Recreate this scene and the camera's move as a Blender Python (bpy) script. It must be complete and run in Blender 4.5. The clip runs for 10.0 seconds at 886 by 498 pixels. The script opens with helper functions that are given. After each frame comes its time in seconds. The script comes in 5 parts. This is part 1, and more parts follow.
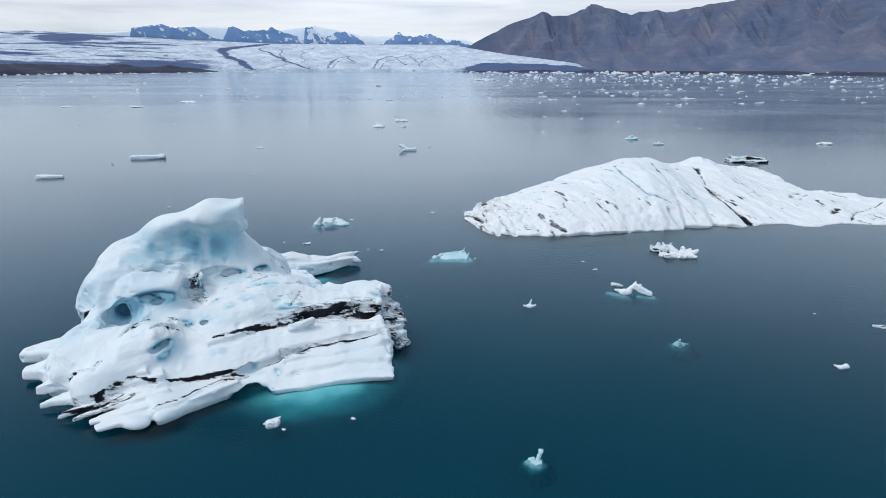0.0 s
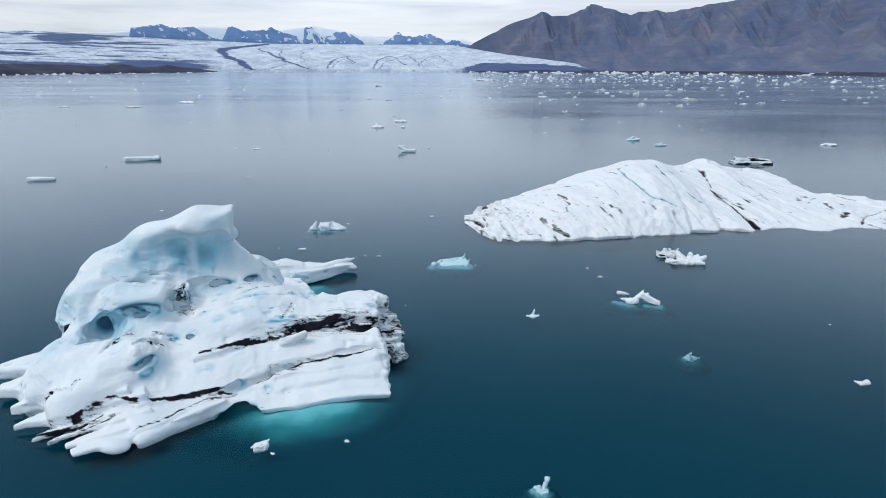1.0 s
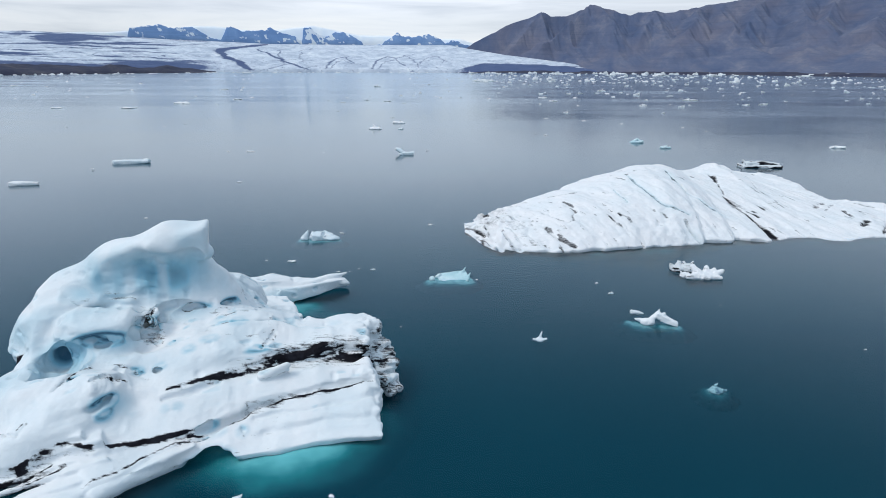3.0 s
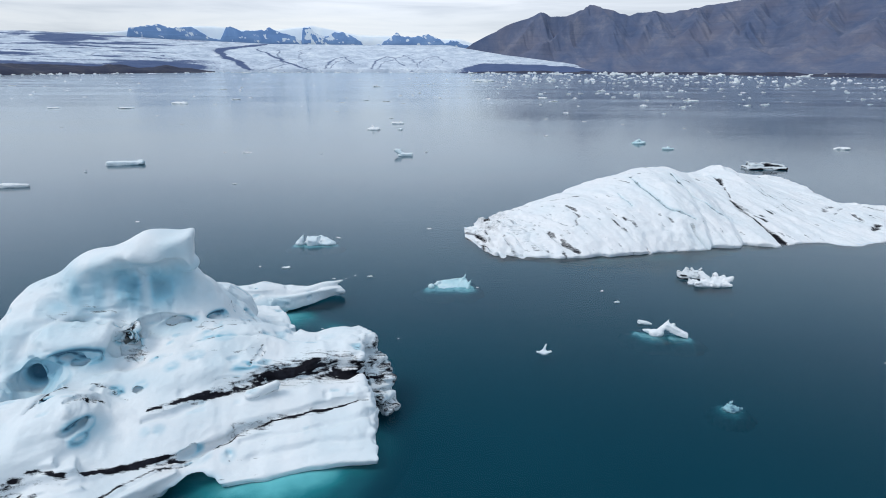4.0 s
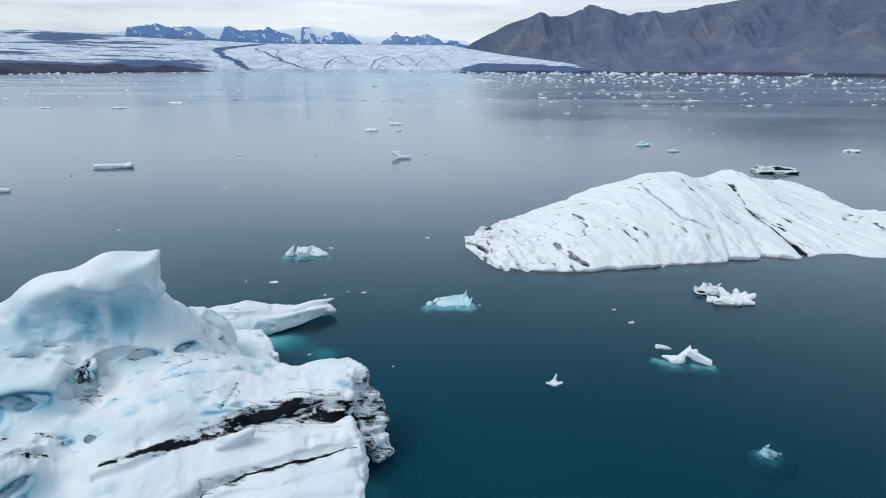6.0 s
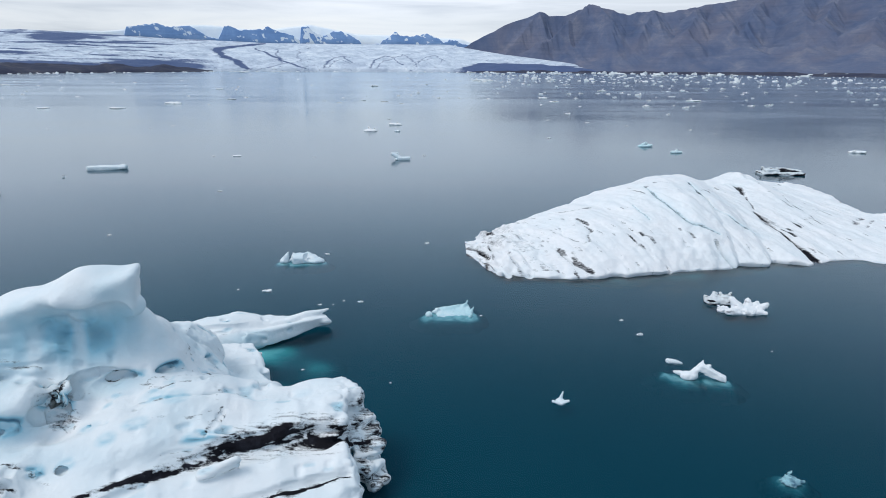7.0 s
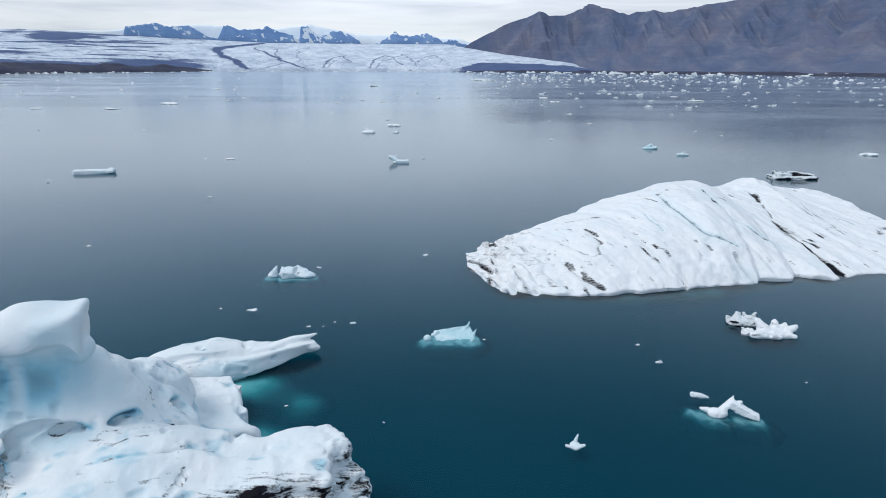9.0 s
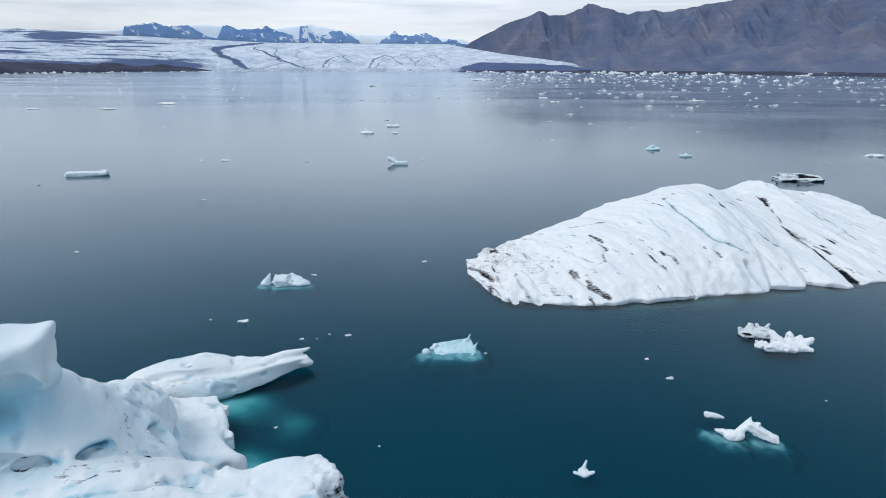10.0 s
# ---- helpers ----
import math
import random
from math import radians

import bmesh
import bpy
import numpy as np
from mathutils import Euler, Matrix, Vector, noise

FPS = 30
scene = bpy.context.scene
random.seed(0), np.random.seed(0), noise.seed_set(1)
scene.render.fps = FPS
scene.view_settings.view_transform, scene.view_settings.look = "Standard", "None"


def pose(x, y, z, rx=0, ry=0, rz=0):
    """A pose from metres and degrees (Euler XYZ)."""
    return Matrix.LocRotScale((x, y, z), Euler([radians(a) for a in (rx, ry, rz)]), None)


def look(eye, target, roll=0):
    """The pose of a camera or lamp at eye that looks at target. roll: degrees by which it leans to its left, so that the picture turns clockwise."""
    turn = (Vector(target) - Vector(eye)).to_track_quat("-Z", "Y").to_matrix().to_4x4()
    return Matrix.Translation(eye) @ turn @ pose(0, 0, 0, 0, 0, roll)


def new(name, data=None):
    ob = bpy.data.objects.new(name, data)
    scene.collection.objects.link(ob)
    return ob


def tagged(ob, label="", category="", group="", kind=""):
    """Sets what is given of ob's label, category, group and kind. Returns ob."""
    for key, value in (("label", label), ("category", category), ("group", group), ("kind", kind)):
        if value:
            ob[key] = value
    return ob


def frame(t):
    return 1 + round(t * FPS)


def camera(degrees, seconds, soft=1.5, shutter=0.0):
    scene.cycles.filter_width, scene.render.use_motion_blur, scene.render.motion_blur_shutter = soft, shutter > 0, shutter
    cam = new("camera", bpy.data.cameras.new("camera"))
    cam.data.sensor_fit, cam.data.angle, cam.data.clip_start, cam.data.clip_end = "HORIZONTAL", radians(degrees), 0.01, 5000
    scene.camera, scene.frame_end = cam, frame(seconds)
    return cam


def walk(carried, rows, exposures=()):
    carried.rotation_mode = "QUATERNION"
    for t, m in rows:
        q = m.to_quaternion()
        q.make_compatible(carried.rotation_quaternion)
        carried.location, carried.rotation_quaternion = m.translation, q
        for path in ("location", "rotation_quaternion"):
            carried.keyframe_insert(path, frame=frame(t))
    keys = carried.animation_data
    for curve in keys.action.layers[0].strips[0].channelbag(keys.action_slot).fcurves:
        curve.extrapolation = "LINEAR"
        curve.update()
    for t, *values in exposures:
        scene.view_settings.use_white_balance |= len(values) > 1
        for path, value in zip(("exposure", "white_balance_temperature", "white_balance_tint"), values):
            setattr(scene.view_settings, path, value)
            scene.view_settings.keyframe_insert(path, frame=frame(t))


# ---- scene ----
cam = camera(75.0, 10.0, soft=0.9)
walk(cam, [
    (0, pose(0.000, 0.000, 25.000, 72.624, -0.175, -0.000)),
    (0.5, pose(0.009, 1.361, 25.003, 72.624, -0.178, -0.022)),
    (1, pose(0.018, 2.720, 25.011, 72.630, -0.181, -0.036)),
    (1.5, pose(0.037, 4.083, 25.021, 72.643, -0.184, -0.052)),
    (2, pose(0.038, 5.435, 25.020, 72.654, -0.194, -0.072)),
    (2.5, pose(0.041, 6.792, 25.009, 72.665, -0.209, -0.100)),
    (4, pose(0.030, 10.855, 24.953, 72.682, -0.267, -0.179)),
    (4.5, pose(0.042, 12.208, 24.941, 72.677, -0.287, -0.201)),
    (5, pose(0.051, 13.582, 24.949, 72.672, -0.298, -0.219)),
    (5.5, pose(0.046, 14.970, 24.970, 72.665, -0.301, -0.237)),
    (7, pose(0.010, 19.061, 25.056, 72.630, -0.322, -0.292)),
    (7.5, pose(0.014, 20.431, 25.085, 72.626, -0.323, -0.304)),
    (8, pose(0.023, 21.801, 25.120, 72.625, -0.321, -0.305)),
    (8.5, pose(0.047, 23.153, 25.146, 72.615, -0.320, -0.308)),
    (9, pose(0.045, 24.534, 25.177, 72.603, -0.314, -0.327)),
    (9.5, pose(0.060, 25.920, 25.208, 72.586, -0.310, -0.350)),
    (10, pose(0.078, 27.301, 25.246, 72.576, -0.308, -0.370)),
])

# ---- world and light: a bright overcast sky over the lagoon ----
SUN_AZ, SUN_EL = -110.0, 55.0      # degrees clockwise from +y, and above the horizon
sun = new("sun", bpy.data.lights.new("sun", "SUN"))
sun.data.energy, sun.data.angle, sun.data.color = 1.6, radians(25), (1.0, 0.965, 0.92)
sun.matrix_world = look((0, 0, 0), (-math.sin(radians(SUN_AZ)) * math.cos(radians(SUN_EL)),
                                    -math.cos(radians(SUN_AZ)) * math.cos(radians(SUN_EL)), -math.sin(radians(SUN_EL))))


def nodes_of(tree):
    """Short hand for building node trees: add(type, inputs by name or index) -> node."""
    def add(kind, at=None, **props):
        n = tree.nodes.new(kind)
        for k, v in props.items():
            setattr(n, k, v)
        for k, v in (at or {}).items():
            if isinstance(v, bpy.types.NodeSocket):
                tree.links.new(v, n.inputs[k])
            else:
                n.inputs[k].default_value = v
        return n
    return add


def ramp(add, fac, *stops):
    n = add("ShaderNodeValToRGB", {0: fac})
    els = n.color_ramp.elements
    while len(els) < len(stops):
        els.new(0.5)
    for e, (p, c) in zip(els, stops):
        e.position = p
        e.color = (*c, 1) if isinstance(c, tuple) else (c, c, c, 1)
    return n.outputs[0]


def mixc(add, fac, a, b, mode="MIX"):
    n = add("ShaderNodeMix", {0: fac, 6: a, 7: b}, data_type="RGBA", blend_type=mode)
    return n.outputs[2]


def rgb(*c):
    return (*c, 1.0)


world = bpy.data.worlds.new("overcast")
scene.world = world
world.use_nodes = True
wt = world.node_tree
wt.nodes.clear()
add = nodes_of(wt)
sky = add("ShaderNodeTexSky", sky_type="NISHITA", sun_disc=False, sun_elevation=radians(SUN_EL), sun_rotation=radians(SUN_AZ))
way = add("ShaderNodeTexCoord").outputs["Generated"]
sep = add("ShaderNodeSeparateXYZ", {0: way})
flat = add("ShaderNodeMapping", {0: way, 3: (1.6, 1.6, 16.0)})
cloud = add("ShaderNodeTexNoise", {0: flat.outputs[0], "Scale": 2.2, "Detail": 6.0, "Roughness": 0.55, "Distortion": 0.4})
deck = ramp(add, cloud.outputs[0], (0.30, (0.64, 0.70, 0.78)), (0.52, (0.84, 0.89, 0.95)), (0.70, (0.95, 0.98, 1.01)))
height = ramp(add, sep.outputs[2], (0.0, (0.90, 0.905, 0.91)), (0.07, (0.91, 0.925, 0.945)), (0.16, (1.18, 1.19, 1.27)), (0.32, (0.82, 0.98, 1.16)), (0.46, (0.42, 0.68, 0.87)), (0.6, (0.24, 0.50, 0.69)), (1.0, (1.0, 1.02, 1.04)))
lit = mixc(add, 1.0, deck, height, "MULTIPLY")
# sky brightness across x, highest near the middle, tuned for the water's reflections
side = ramp(add, add("ShaderNodeMath", {0: sep.outputs[0], 1: 0.5, 2: 0.5}, operation="MULTIPLY_ADD").outputs[0], (0.0, 0.98), (0.25, 1.0), (0.47, 1.10), (0.68, 0.97), (1.0, 0.74))
lit = mixc(add, 1.0, lit, side, "MULTIPLY")
skyc = mixc(add, 1.0, sky.outputs[0], rgb(0.10, 0.10, 0.10), "MULTIPLY")
total = mixc(add, 0.90, skyc, lit)
bg = add("ShaderNodeBackground", {0: total, 1: 1.0})
add("ShaderNodeOutputWorld", {0: bg.outputs[0]})

# ---- materials ----


def material(name):
    m = bpy.data.materials.new(name)
    m.use_nodes = True
    m.node_tree.nodes.clear()
    return m, nodes_of(m.node_tree)


def out(add, shader):
    add("ShaderNodeOutputMaterial", {0: shader})


def bump(add, height, strength, distance, normal=None):
    at = {"Strength": strength, "Distance": distance, "Height": height}
    if normal is not None:
        at["Normal"] = normal
    return add("ShaderNodeBump", at).outputs[0]


def ice_material(name, white, blue, dirt_col, grain=1.0, dirty=0.25, spread=0.12, lay=17.0, relief=1.0, strands=1.1):
    """Weathered glacier ice: white crust, 'blue' for dense blue ice and painted cave shade, another attribute for ash
    and painted shade, fine relief.
    """
    m, add = material(name)
    pos = add("ShaderNodeNewGeometry").outputs["Position"]
    big = add("ShaderNodeTexNoise", {0: pos, "Scale": 0.22, "Detail": 4.0, "Roughness": 0.55})
    mid = add("ShaderNodeTexNoise", {0: pos, "Scale": 1.3 * grain, "Detail": 6.0, "Roughness": 0.62})
    fine = add("ShaderNodeTexNoise", {0: pos, "Scale": 7.0 * grain, "Detail": 5.0, "Roughness": 0.65})
    d_at = add("ShaderNodeAttribute", attribute_name="dirt_shade").outputs["Fac"]
    b_at = add("ShaderNodeAttribute", attribute_name="blue").outputs["Fac"]
    soft = ramp(add, big.outputs[0], (0.35, 0.0), (0.7, spread * 2))
    braw = add("ShaderNodeMath", {0: b_at, 1: soft}, operation="ADD").outputs[0]
    bsum = add("ShaderNodeMath", {0: braw, 1: 0.625}, operation="MULTIPLY", use_clamp=True).outputs[0]
    # the last stop paints the darkness of deep caves into the colour
    col = ramp(add, bsum, (0.0, white[:3]), (0.6, blue[:3]), (1.0, (0.045, 0.13, 0.20)))
    # thin film of grey silt in patches
    silt = ramp(add, mid.outputs[0], (0.50, 0.0), (0.78, dirty))
    col = mixc(add, silt, col, rgb(0.52, 0.50, 0.50))
    # ash and painted shade: the attribute broken up by grain
    strand = add("ShaderNodeMapping", {0: pos, 2: (0, 0, radians(-lay)), 3: (0.22, 2.2, 2.2)})
    strand = add("ShaderNodeTexNoise", {0: strand.outputs[0], "Scale": 2.0 * grain, "Detail": 5.0, "Roughness": 0.6})
    wob = add("ShaderNodeMath", {0: fine.outputs[0], 1: 0.35, 2: strand.outputs[0]}, operation="MULTIPLY_ADD").outputs[0]
    wob = add("ShaderNodeMath", {0: wob, 1: -0.675}, operation="ADD").outputs[0]
    wob = add("ShaderNodeMath", {0: wob, 1: strands, 2: d_at}, operation="MULTIPLY_ADD").outputs[0]
    hard = ramp(add, wob, (0.22, 0.0), (0.75, 1.0))
    gate = ramp(add, d_at, (0.03, 0.0), (0.2, 1.0))
    ash = add("ShaderNodeMath", {0: hard, 1: gate}, operation="MULTIPLY").outputs[0]
    grit = mixc(add, ramp(add, mid.outputs[0], (0.46, 0.0), (0.68, 1.0)), dirt_col, rgb(0.026, 0.026, 0.034))
    col = mixc(add, ash, col, grit)
    n1 = bump(add, mid.outputs[0], 0.55 * relief, 0.22)
    n2 = bump(add, fine.outputs[0], 0.5 * relief, 0.07, n1)
    rough = ramp(add, bsum, (0.0, 0.62), (1.0, 0.35))
    spec = add("ShaderNodeMath", {0: ash, 1: -0.42, 2: 0.45}, operation="MULTIPLY_ADD").outputs[0]
    b = add("ShaderNodeBsdfPrincipled", {"Base Color": col, "Roughness": rough, "IOR": 1.31, "Specular IOR Level": spec, "Normal": n2})
    out(add, b.outputs[0])
    return m


ASH = rgb(0.012, 0.0115, 0.015)
ICE = ice_material("weathered_ice", rgb(0.80, 0.795, 0.805), rgb(0.27, 0.50, 0.61), ASH, 1.0, 0.12, relief=0.5, strands=2.4)
ICE_FIRN = ice_material("snowy_ice", rgb(0.81, 0.79, 0.80), rgb(0.46, 0.64, 0.72), ASH, 1.0, 0.22, 0.08, -62.0)
ICE_CLEAR = ice_material("clear_blue_ice", rgb(0.68, 0.78, 0.81), rgb(0.36, 0.59, 0.65), ASH, 2.0, 0.1, 0.5)
ICE_GREY = ice_material("silty_ice", rgb(0.66, 0.68, 0.70), rgb(0.5, 0.6, 0.66), ASH, 2.0, 0.5, 0.1)

# deep water below the surface: silt-laden meltwater
DEEP_A, DEEP_B = rgb(0.0008, 0.034, 0.054), rgb(0.0014, 0.041, 0.063)
MURK, add = material("deep_meltwater")
pos = add("ShaderNodeNewGeometry").outputs["Position"]
cl = add("ShaderNodeTexNoise", {0: pos, "Scale": 0.03, "Detail": 3.0})
col = mixc(add, ramp(add, cl.outputs[0], (0.35, 0.0), (0.7, 1.0)), DEEP_A, DEEP_B)
out(add, add("ShaderNodeBsdfDiffuse", {0: col}).outputs[0])

# ice under water: turquoise glow and its fading with depth, painted in by height
FOOT_GLOW, add = material("submerged_ice_glow")
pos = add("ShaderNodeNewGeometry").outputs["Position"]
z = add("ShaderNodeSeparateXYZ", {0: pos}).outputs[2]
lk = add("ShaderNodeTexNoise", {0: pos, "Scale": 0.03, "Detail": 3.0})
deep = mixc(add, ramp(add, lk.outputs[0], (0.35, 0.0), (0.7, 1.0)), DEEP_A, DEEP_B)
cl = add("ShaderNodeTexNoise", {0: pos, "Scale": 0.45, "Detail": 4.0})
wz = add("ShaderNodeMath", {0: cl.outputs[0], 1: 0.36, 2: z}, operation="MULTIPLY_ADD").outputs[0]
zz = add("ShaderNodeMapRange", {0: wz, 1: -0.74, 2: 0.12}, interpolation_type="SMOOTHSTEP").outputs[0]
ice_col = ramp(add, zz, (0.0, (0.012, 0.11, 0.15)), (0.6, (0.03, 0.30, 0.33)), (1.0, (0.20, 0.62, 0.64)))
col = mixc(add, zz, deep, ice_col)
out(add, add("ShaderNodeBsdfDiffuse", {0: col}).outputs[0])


def depth_glow_material(name, lo, hi, tints):
    """Ice just under water: pale glow near the surface and its fading with depth, painted by height."""
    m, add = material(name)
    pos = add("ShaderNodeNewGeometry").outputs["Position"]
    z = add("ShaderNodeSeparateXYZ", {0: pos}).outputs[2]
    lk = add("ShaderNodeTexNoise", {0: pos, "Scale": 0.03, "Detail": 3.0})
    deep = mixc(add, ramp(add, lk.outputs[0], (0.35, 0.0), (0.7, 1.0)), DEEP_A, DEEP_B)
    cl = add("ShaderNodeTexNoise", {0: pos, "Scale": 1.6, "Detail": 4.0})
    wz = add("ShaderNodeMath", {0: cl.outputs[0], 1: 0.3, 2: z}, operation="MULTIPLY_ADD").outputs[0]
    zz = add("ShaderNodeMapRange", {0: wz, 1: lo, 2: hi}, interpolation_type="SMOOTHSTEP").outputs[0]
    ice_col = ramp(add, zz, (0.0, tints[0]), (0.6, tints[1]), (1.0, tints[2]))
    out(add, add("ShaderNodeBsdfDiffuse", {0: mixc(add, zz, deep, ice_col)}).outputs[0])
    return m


FOOT_GLOW_SMALL = depth_glow_material("shallow_ice_glow", -0.46, 0.16, ((0.004, 0.055, 0.08), (0.022, 0.15, 0.19), (0.20, 0.44, 0.48)))

# the surface of the lake: clear gloss over the deep water, with small wind ripples
WATER, add = material("lake_surface")
pos = add("ShaderNodeNewGeometry").outputs["Position"]
rip = add("ShaderNodeMapping", {0: pos, 2: (0, 0, radians(8)), 3: (0.50, 1.3, 1.0)})
r1 = add("ShaderNodeTexNoise", {0: rip.outputs[0], "Scale": 1.0, "Detail": 1.5, "Roughness": 0.45, "Distortion": 0.3})
# long low swell from the wind, and calmer lanes
swell = add("ShaderNodeMapping", {0: pos, 2: (0, 0, radians(-14)), 3: (0.14, 0.34, 1.0)})
r3 = add("ShaderNodeTexNoise", {0: swell.outputs[0], "Scale": 1.0, "Detail": 2.0, "Roughness": 0.5})
slow = add("ShaderNodeMapping", {0: pos, 3: (0.004, 0.016, 1.0)})
r2 = add("ShaderNodeTexNoise", {0: slow.outputs[0], "Scale": 1.0, "Detail": 3.0, "Distortion": 0.8})
calm = ramp(add, r2.outputs[0], (0.40, 0.11), (0.62, 0.16))
gusts = add("ShaderNodeMapping", {0: pos, 3: (0.012, 0.03, 1.0)})
r4 = add("ShaderNodeTexNoise", {0: gusts.outputs[0], "Scale": 1.0, "Detail": 2.0})
force = ramp(add, r4.outputs[0], (0.35, 0.11), (0.65, 0.25))
nrm = bump(add, r3.outputs[0], 0.14, 0.14)
nrm = add("ShaderNodeBump", {"Strength": force, "Distance": 0.11, "Height": r1.outputs[0], "Normal": nrm}).outputs[0]
face = add("ShaderNodeLayerWeight", {"Blend": 0.5, "Normal": nrm}).outputs["Facing"]
pw = add("ShaderNodeMath", {0: face, 1: 5.0}, operation="POWER").outputs[0]
fres = add("ShaderNodeMath", {0: pw, 1: 0.985, 2: 0.014}, operation="MULTIPLY_ADD", use_clamp=True).outputs[0]
gloss = add("ShaderNodeBsdfGlossy", {"Color": rgb(0.88, 0.94, 0.98), "Roughness": calm, "Normal": nrm}).outputs[0]
clear = add("ShaderNodeBsdfTransparent", {0: rgb(0.95, 0.97, 0.98)}).outputs[0]
out(add, add("ShaderNodeMixShader", {0: fres, 1: clear, 2: gloss}).outputs[0])


def rock_material(name, a, b, c, scale, rust=0.0, relief=8.0):
    m, add = material(name)
    pos = add("ShaderNodeNewGeometry").outputs["Position"]
    mp = add("ShaderNodeMapping", {0: pos, 3: (1.1, 0.6, 0.8)})
    n1 = add("ShaderNodeTexNoise", {0: mp.outputs[0], "Scale": scale, "Detail": 7.0, "Roughness": 0.62, "Distortion": 0.5})
    n2 = add("ShaderNodeTexNoise", {0: pos, "Scale": scale * 7, "Detail": 6.0, "Roughness": 0.7})
    col = ramp(add, n1.outputs[0], (0.32, a), (0.52, b), (0.70, c))
    col = mixc(add, ramp(add, n2.outputs[0], (0.4, 0.0), (0.7, 0.45)), col, rgb(*a))
    warm = add("ShaderNodeTexNoise", {0: pos, "Scale": scale * 0.35, "Detail": 4.0, "Roughness": 0.6})
    col = mixc(add, ramp(add, warm.outputs[0], (0.46, 0.0), (0.62, rust)), col, rgb(0.185, 0.160, 0.185))
    lay = add("ShaderNodeMapping", {0: pos, 3: (0.10, 0.10, 2.2)})
    n3 = add("ShaderNodeTexNoise", {0: lay.outputs[0], "Scale": scale * 5, "Detail": 4.0, "Distortion": 0.3})
    col = mixc(add, ramp(add, n3.outputs[0], (0.52, 0.0), (0.70, 0.28)), col, rgb(*[k * 0.75 for k in a]))
    s_at = add("ShaderNodeAttribute", attribute_name="snow").outputs["Fac"]
    sn = add("ShaderNodeMath", {0: n2.outputs[0], 1: 0.7, 2: s_at}, operation="MULTIPLY_ADD").outputs[0]
    col = mixc(add, ramp(add, sn, (0.80, 0.0), (0.90, 1.0)), col, rgb(0.80, 0.83, 0.88))
    nb = bump(add, n2.outputs[0], 0.6, relief)
    out(add, add("ShaderNodeBsdfPrincipled", {"Base Color": col, "Roughness": 0.95, "Specular IOR Level": 0.1, "Normal": nb}).outputs[0])
    return m


# scree colours lightened and blued: aerial haze is mixed into them
ROCK = rock_material("hazed_scree", (0.080, 0.108, 0.190), (0.128, 0.146, 0.218), (0.205, 0.205, 0.255), 0.007, 0.32, 9.0)
# far rock: paler and bluer still, the haze of distance painted into its colours
ROCK_HAZED = rock_material("hazed_far_basalt", (0.18, 0.30, 0.54), (0.24, 0.37, 0.60), (0.34, 0.46, 0.68), 0.006)
MORAINE = rock_material("moraine_gravel", (0.040, 0.043, 0.075), (0.060, 0.060, 0.088), (0.105, 0.098, 0.112), 0.012, relief=3.0)

GLACIER, add = material("glacier_surface")
pos = add("ShaderNodeNewGeometry").outputs["Position"]
n1 = add("ShaderNodeTexNoise", {0: pos, "Scale": 0.010, "Detail": 8.0, "Roughness": 0.7, "Distortion": 0.6})
n2 = add("ShaderNodeTexNoise", {0: pos, "Scale": 0.05, "Detail": 6.0, "Roughness": 0.75})
d_at = add("ShaderNodeAttribute", attribute_name="dirt_shade").outputs["Fac"]
col = ramp(add, n1.outputs[0], (0.36, (0.40, 0.45, 0.55)), (0.55, (0.62, 0.66, 0.74)), (0.7, (0.78, 0.80, 0.84)))
col = mixc(add, ramp(add, n2.outputs[0], (0.52, 0.0), (0.75, 0.6)), col, rgb(0.30, 0.32, 0.40))
wob = add("ShaderNodeMath", {0: n2.outputs[0], 1: -0.5}, operation="ADD").outputs[0]
wob = add("ShaderNodeMath", {0: wob, 1: 1.0, 2: d_at}, operation="MULTIPLY_ADD").outputs[0]
col = mixc(add, ramp(add, wob, (0.25, 0.0), (0.7, 0.95)), col, rgb(0.040, 0.070, 0.18))
nb = bump(add, n2.outputs[0], 0.6, 6.0)
out(add, add("ShaderNodeBsdfPrincipled", {"Base Color": col, "Roughness": 0.8, "Normal": nb}).outputs[0])

SNOW, add = material("ice_cap_snow")
pos = add("ShaderNodeNewGeometry").outputs["Position"]
n1 = add("ShaderNodeTexNoise", {0: pos, "Scale": 0.01, "Detail": 5.0})
col = ramp(add, n1.outputs[0], (0.4, (0.86, 0.89, 0.94)), (0.65, (0.95, 0.96, 0.97)))
out(add, add("ShaderNodeBsdfPrincipled", {"Base Color": col, "Roughness": 0.7}).outputs[0])

# ---- tools: noise, solid shapes as distance fields, and the net that turns them into meshes ----


def hashed(ix, iy, iz, seed):
    h = (ix.astype(np.int64) * 374761393 + iy.astype(np.int64) * 668265263 + iz.astype(np.int64) * 2147483647 + seed * 974634777) & 0xFFFFFFFF
    h = ((h ^ (h >> 13)) * 1274126177) & 0xFFFFFFFF
    h = ((h ^ (h >> 16)) * 2246822519) & 0xFFFFFFFF
    return ((h ^ (h >> 15)) & 0xFFFF).astype(np.float32) / 32767.5 - 1.0


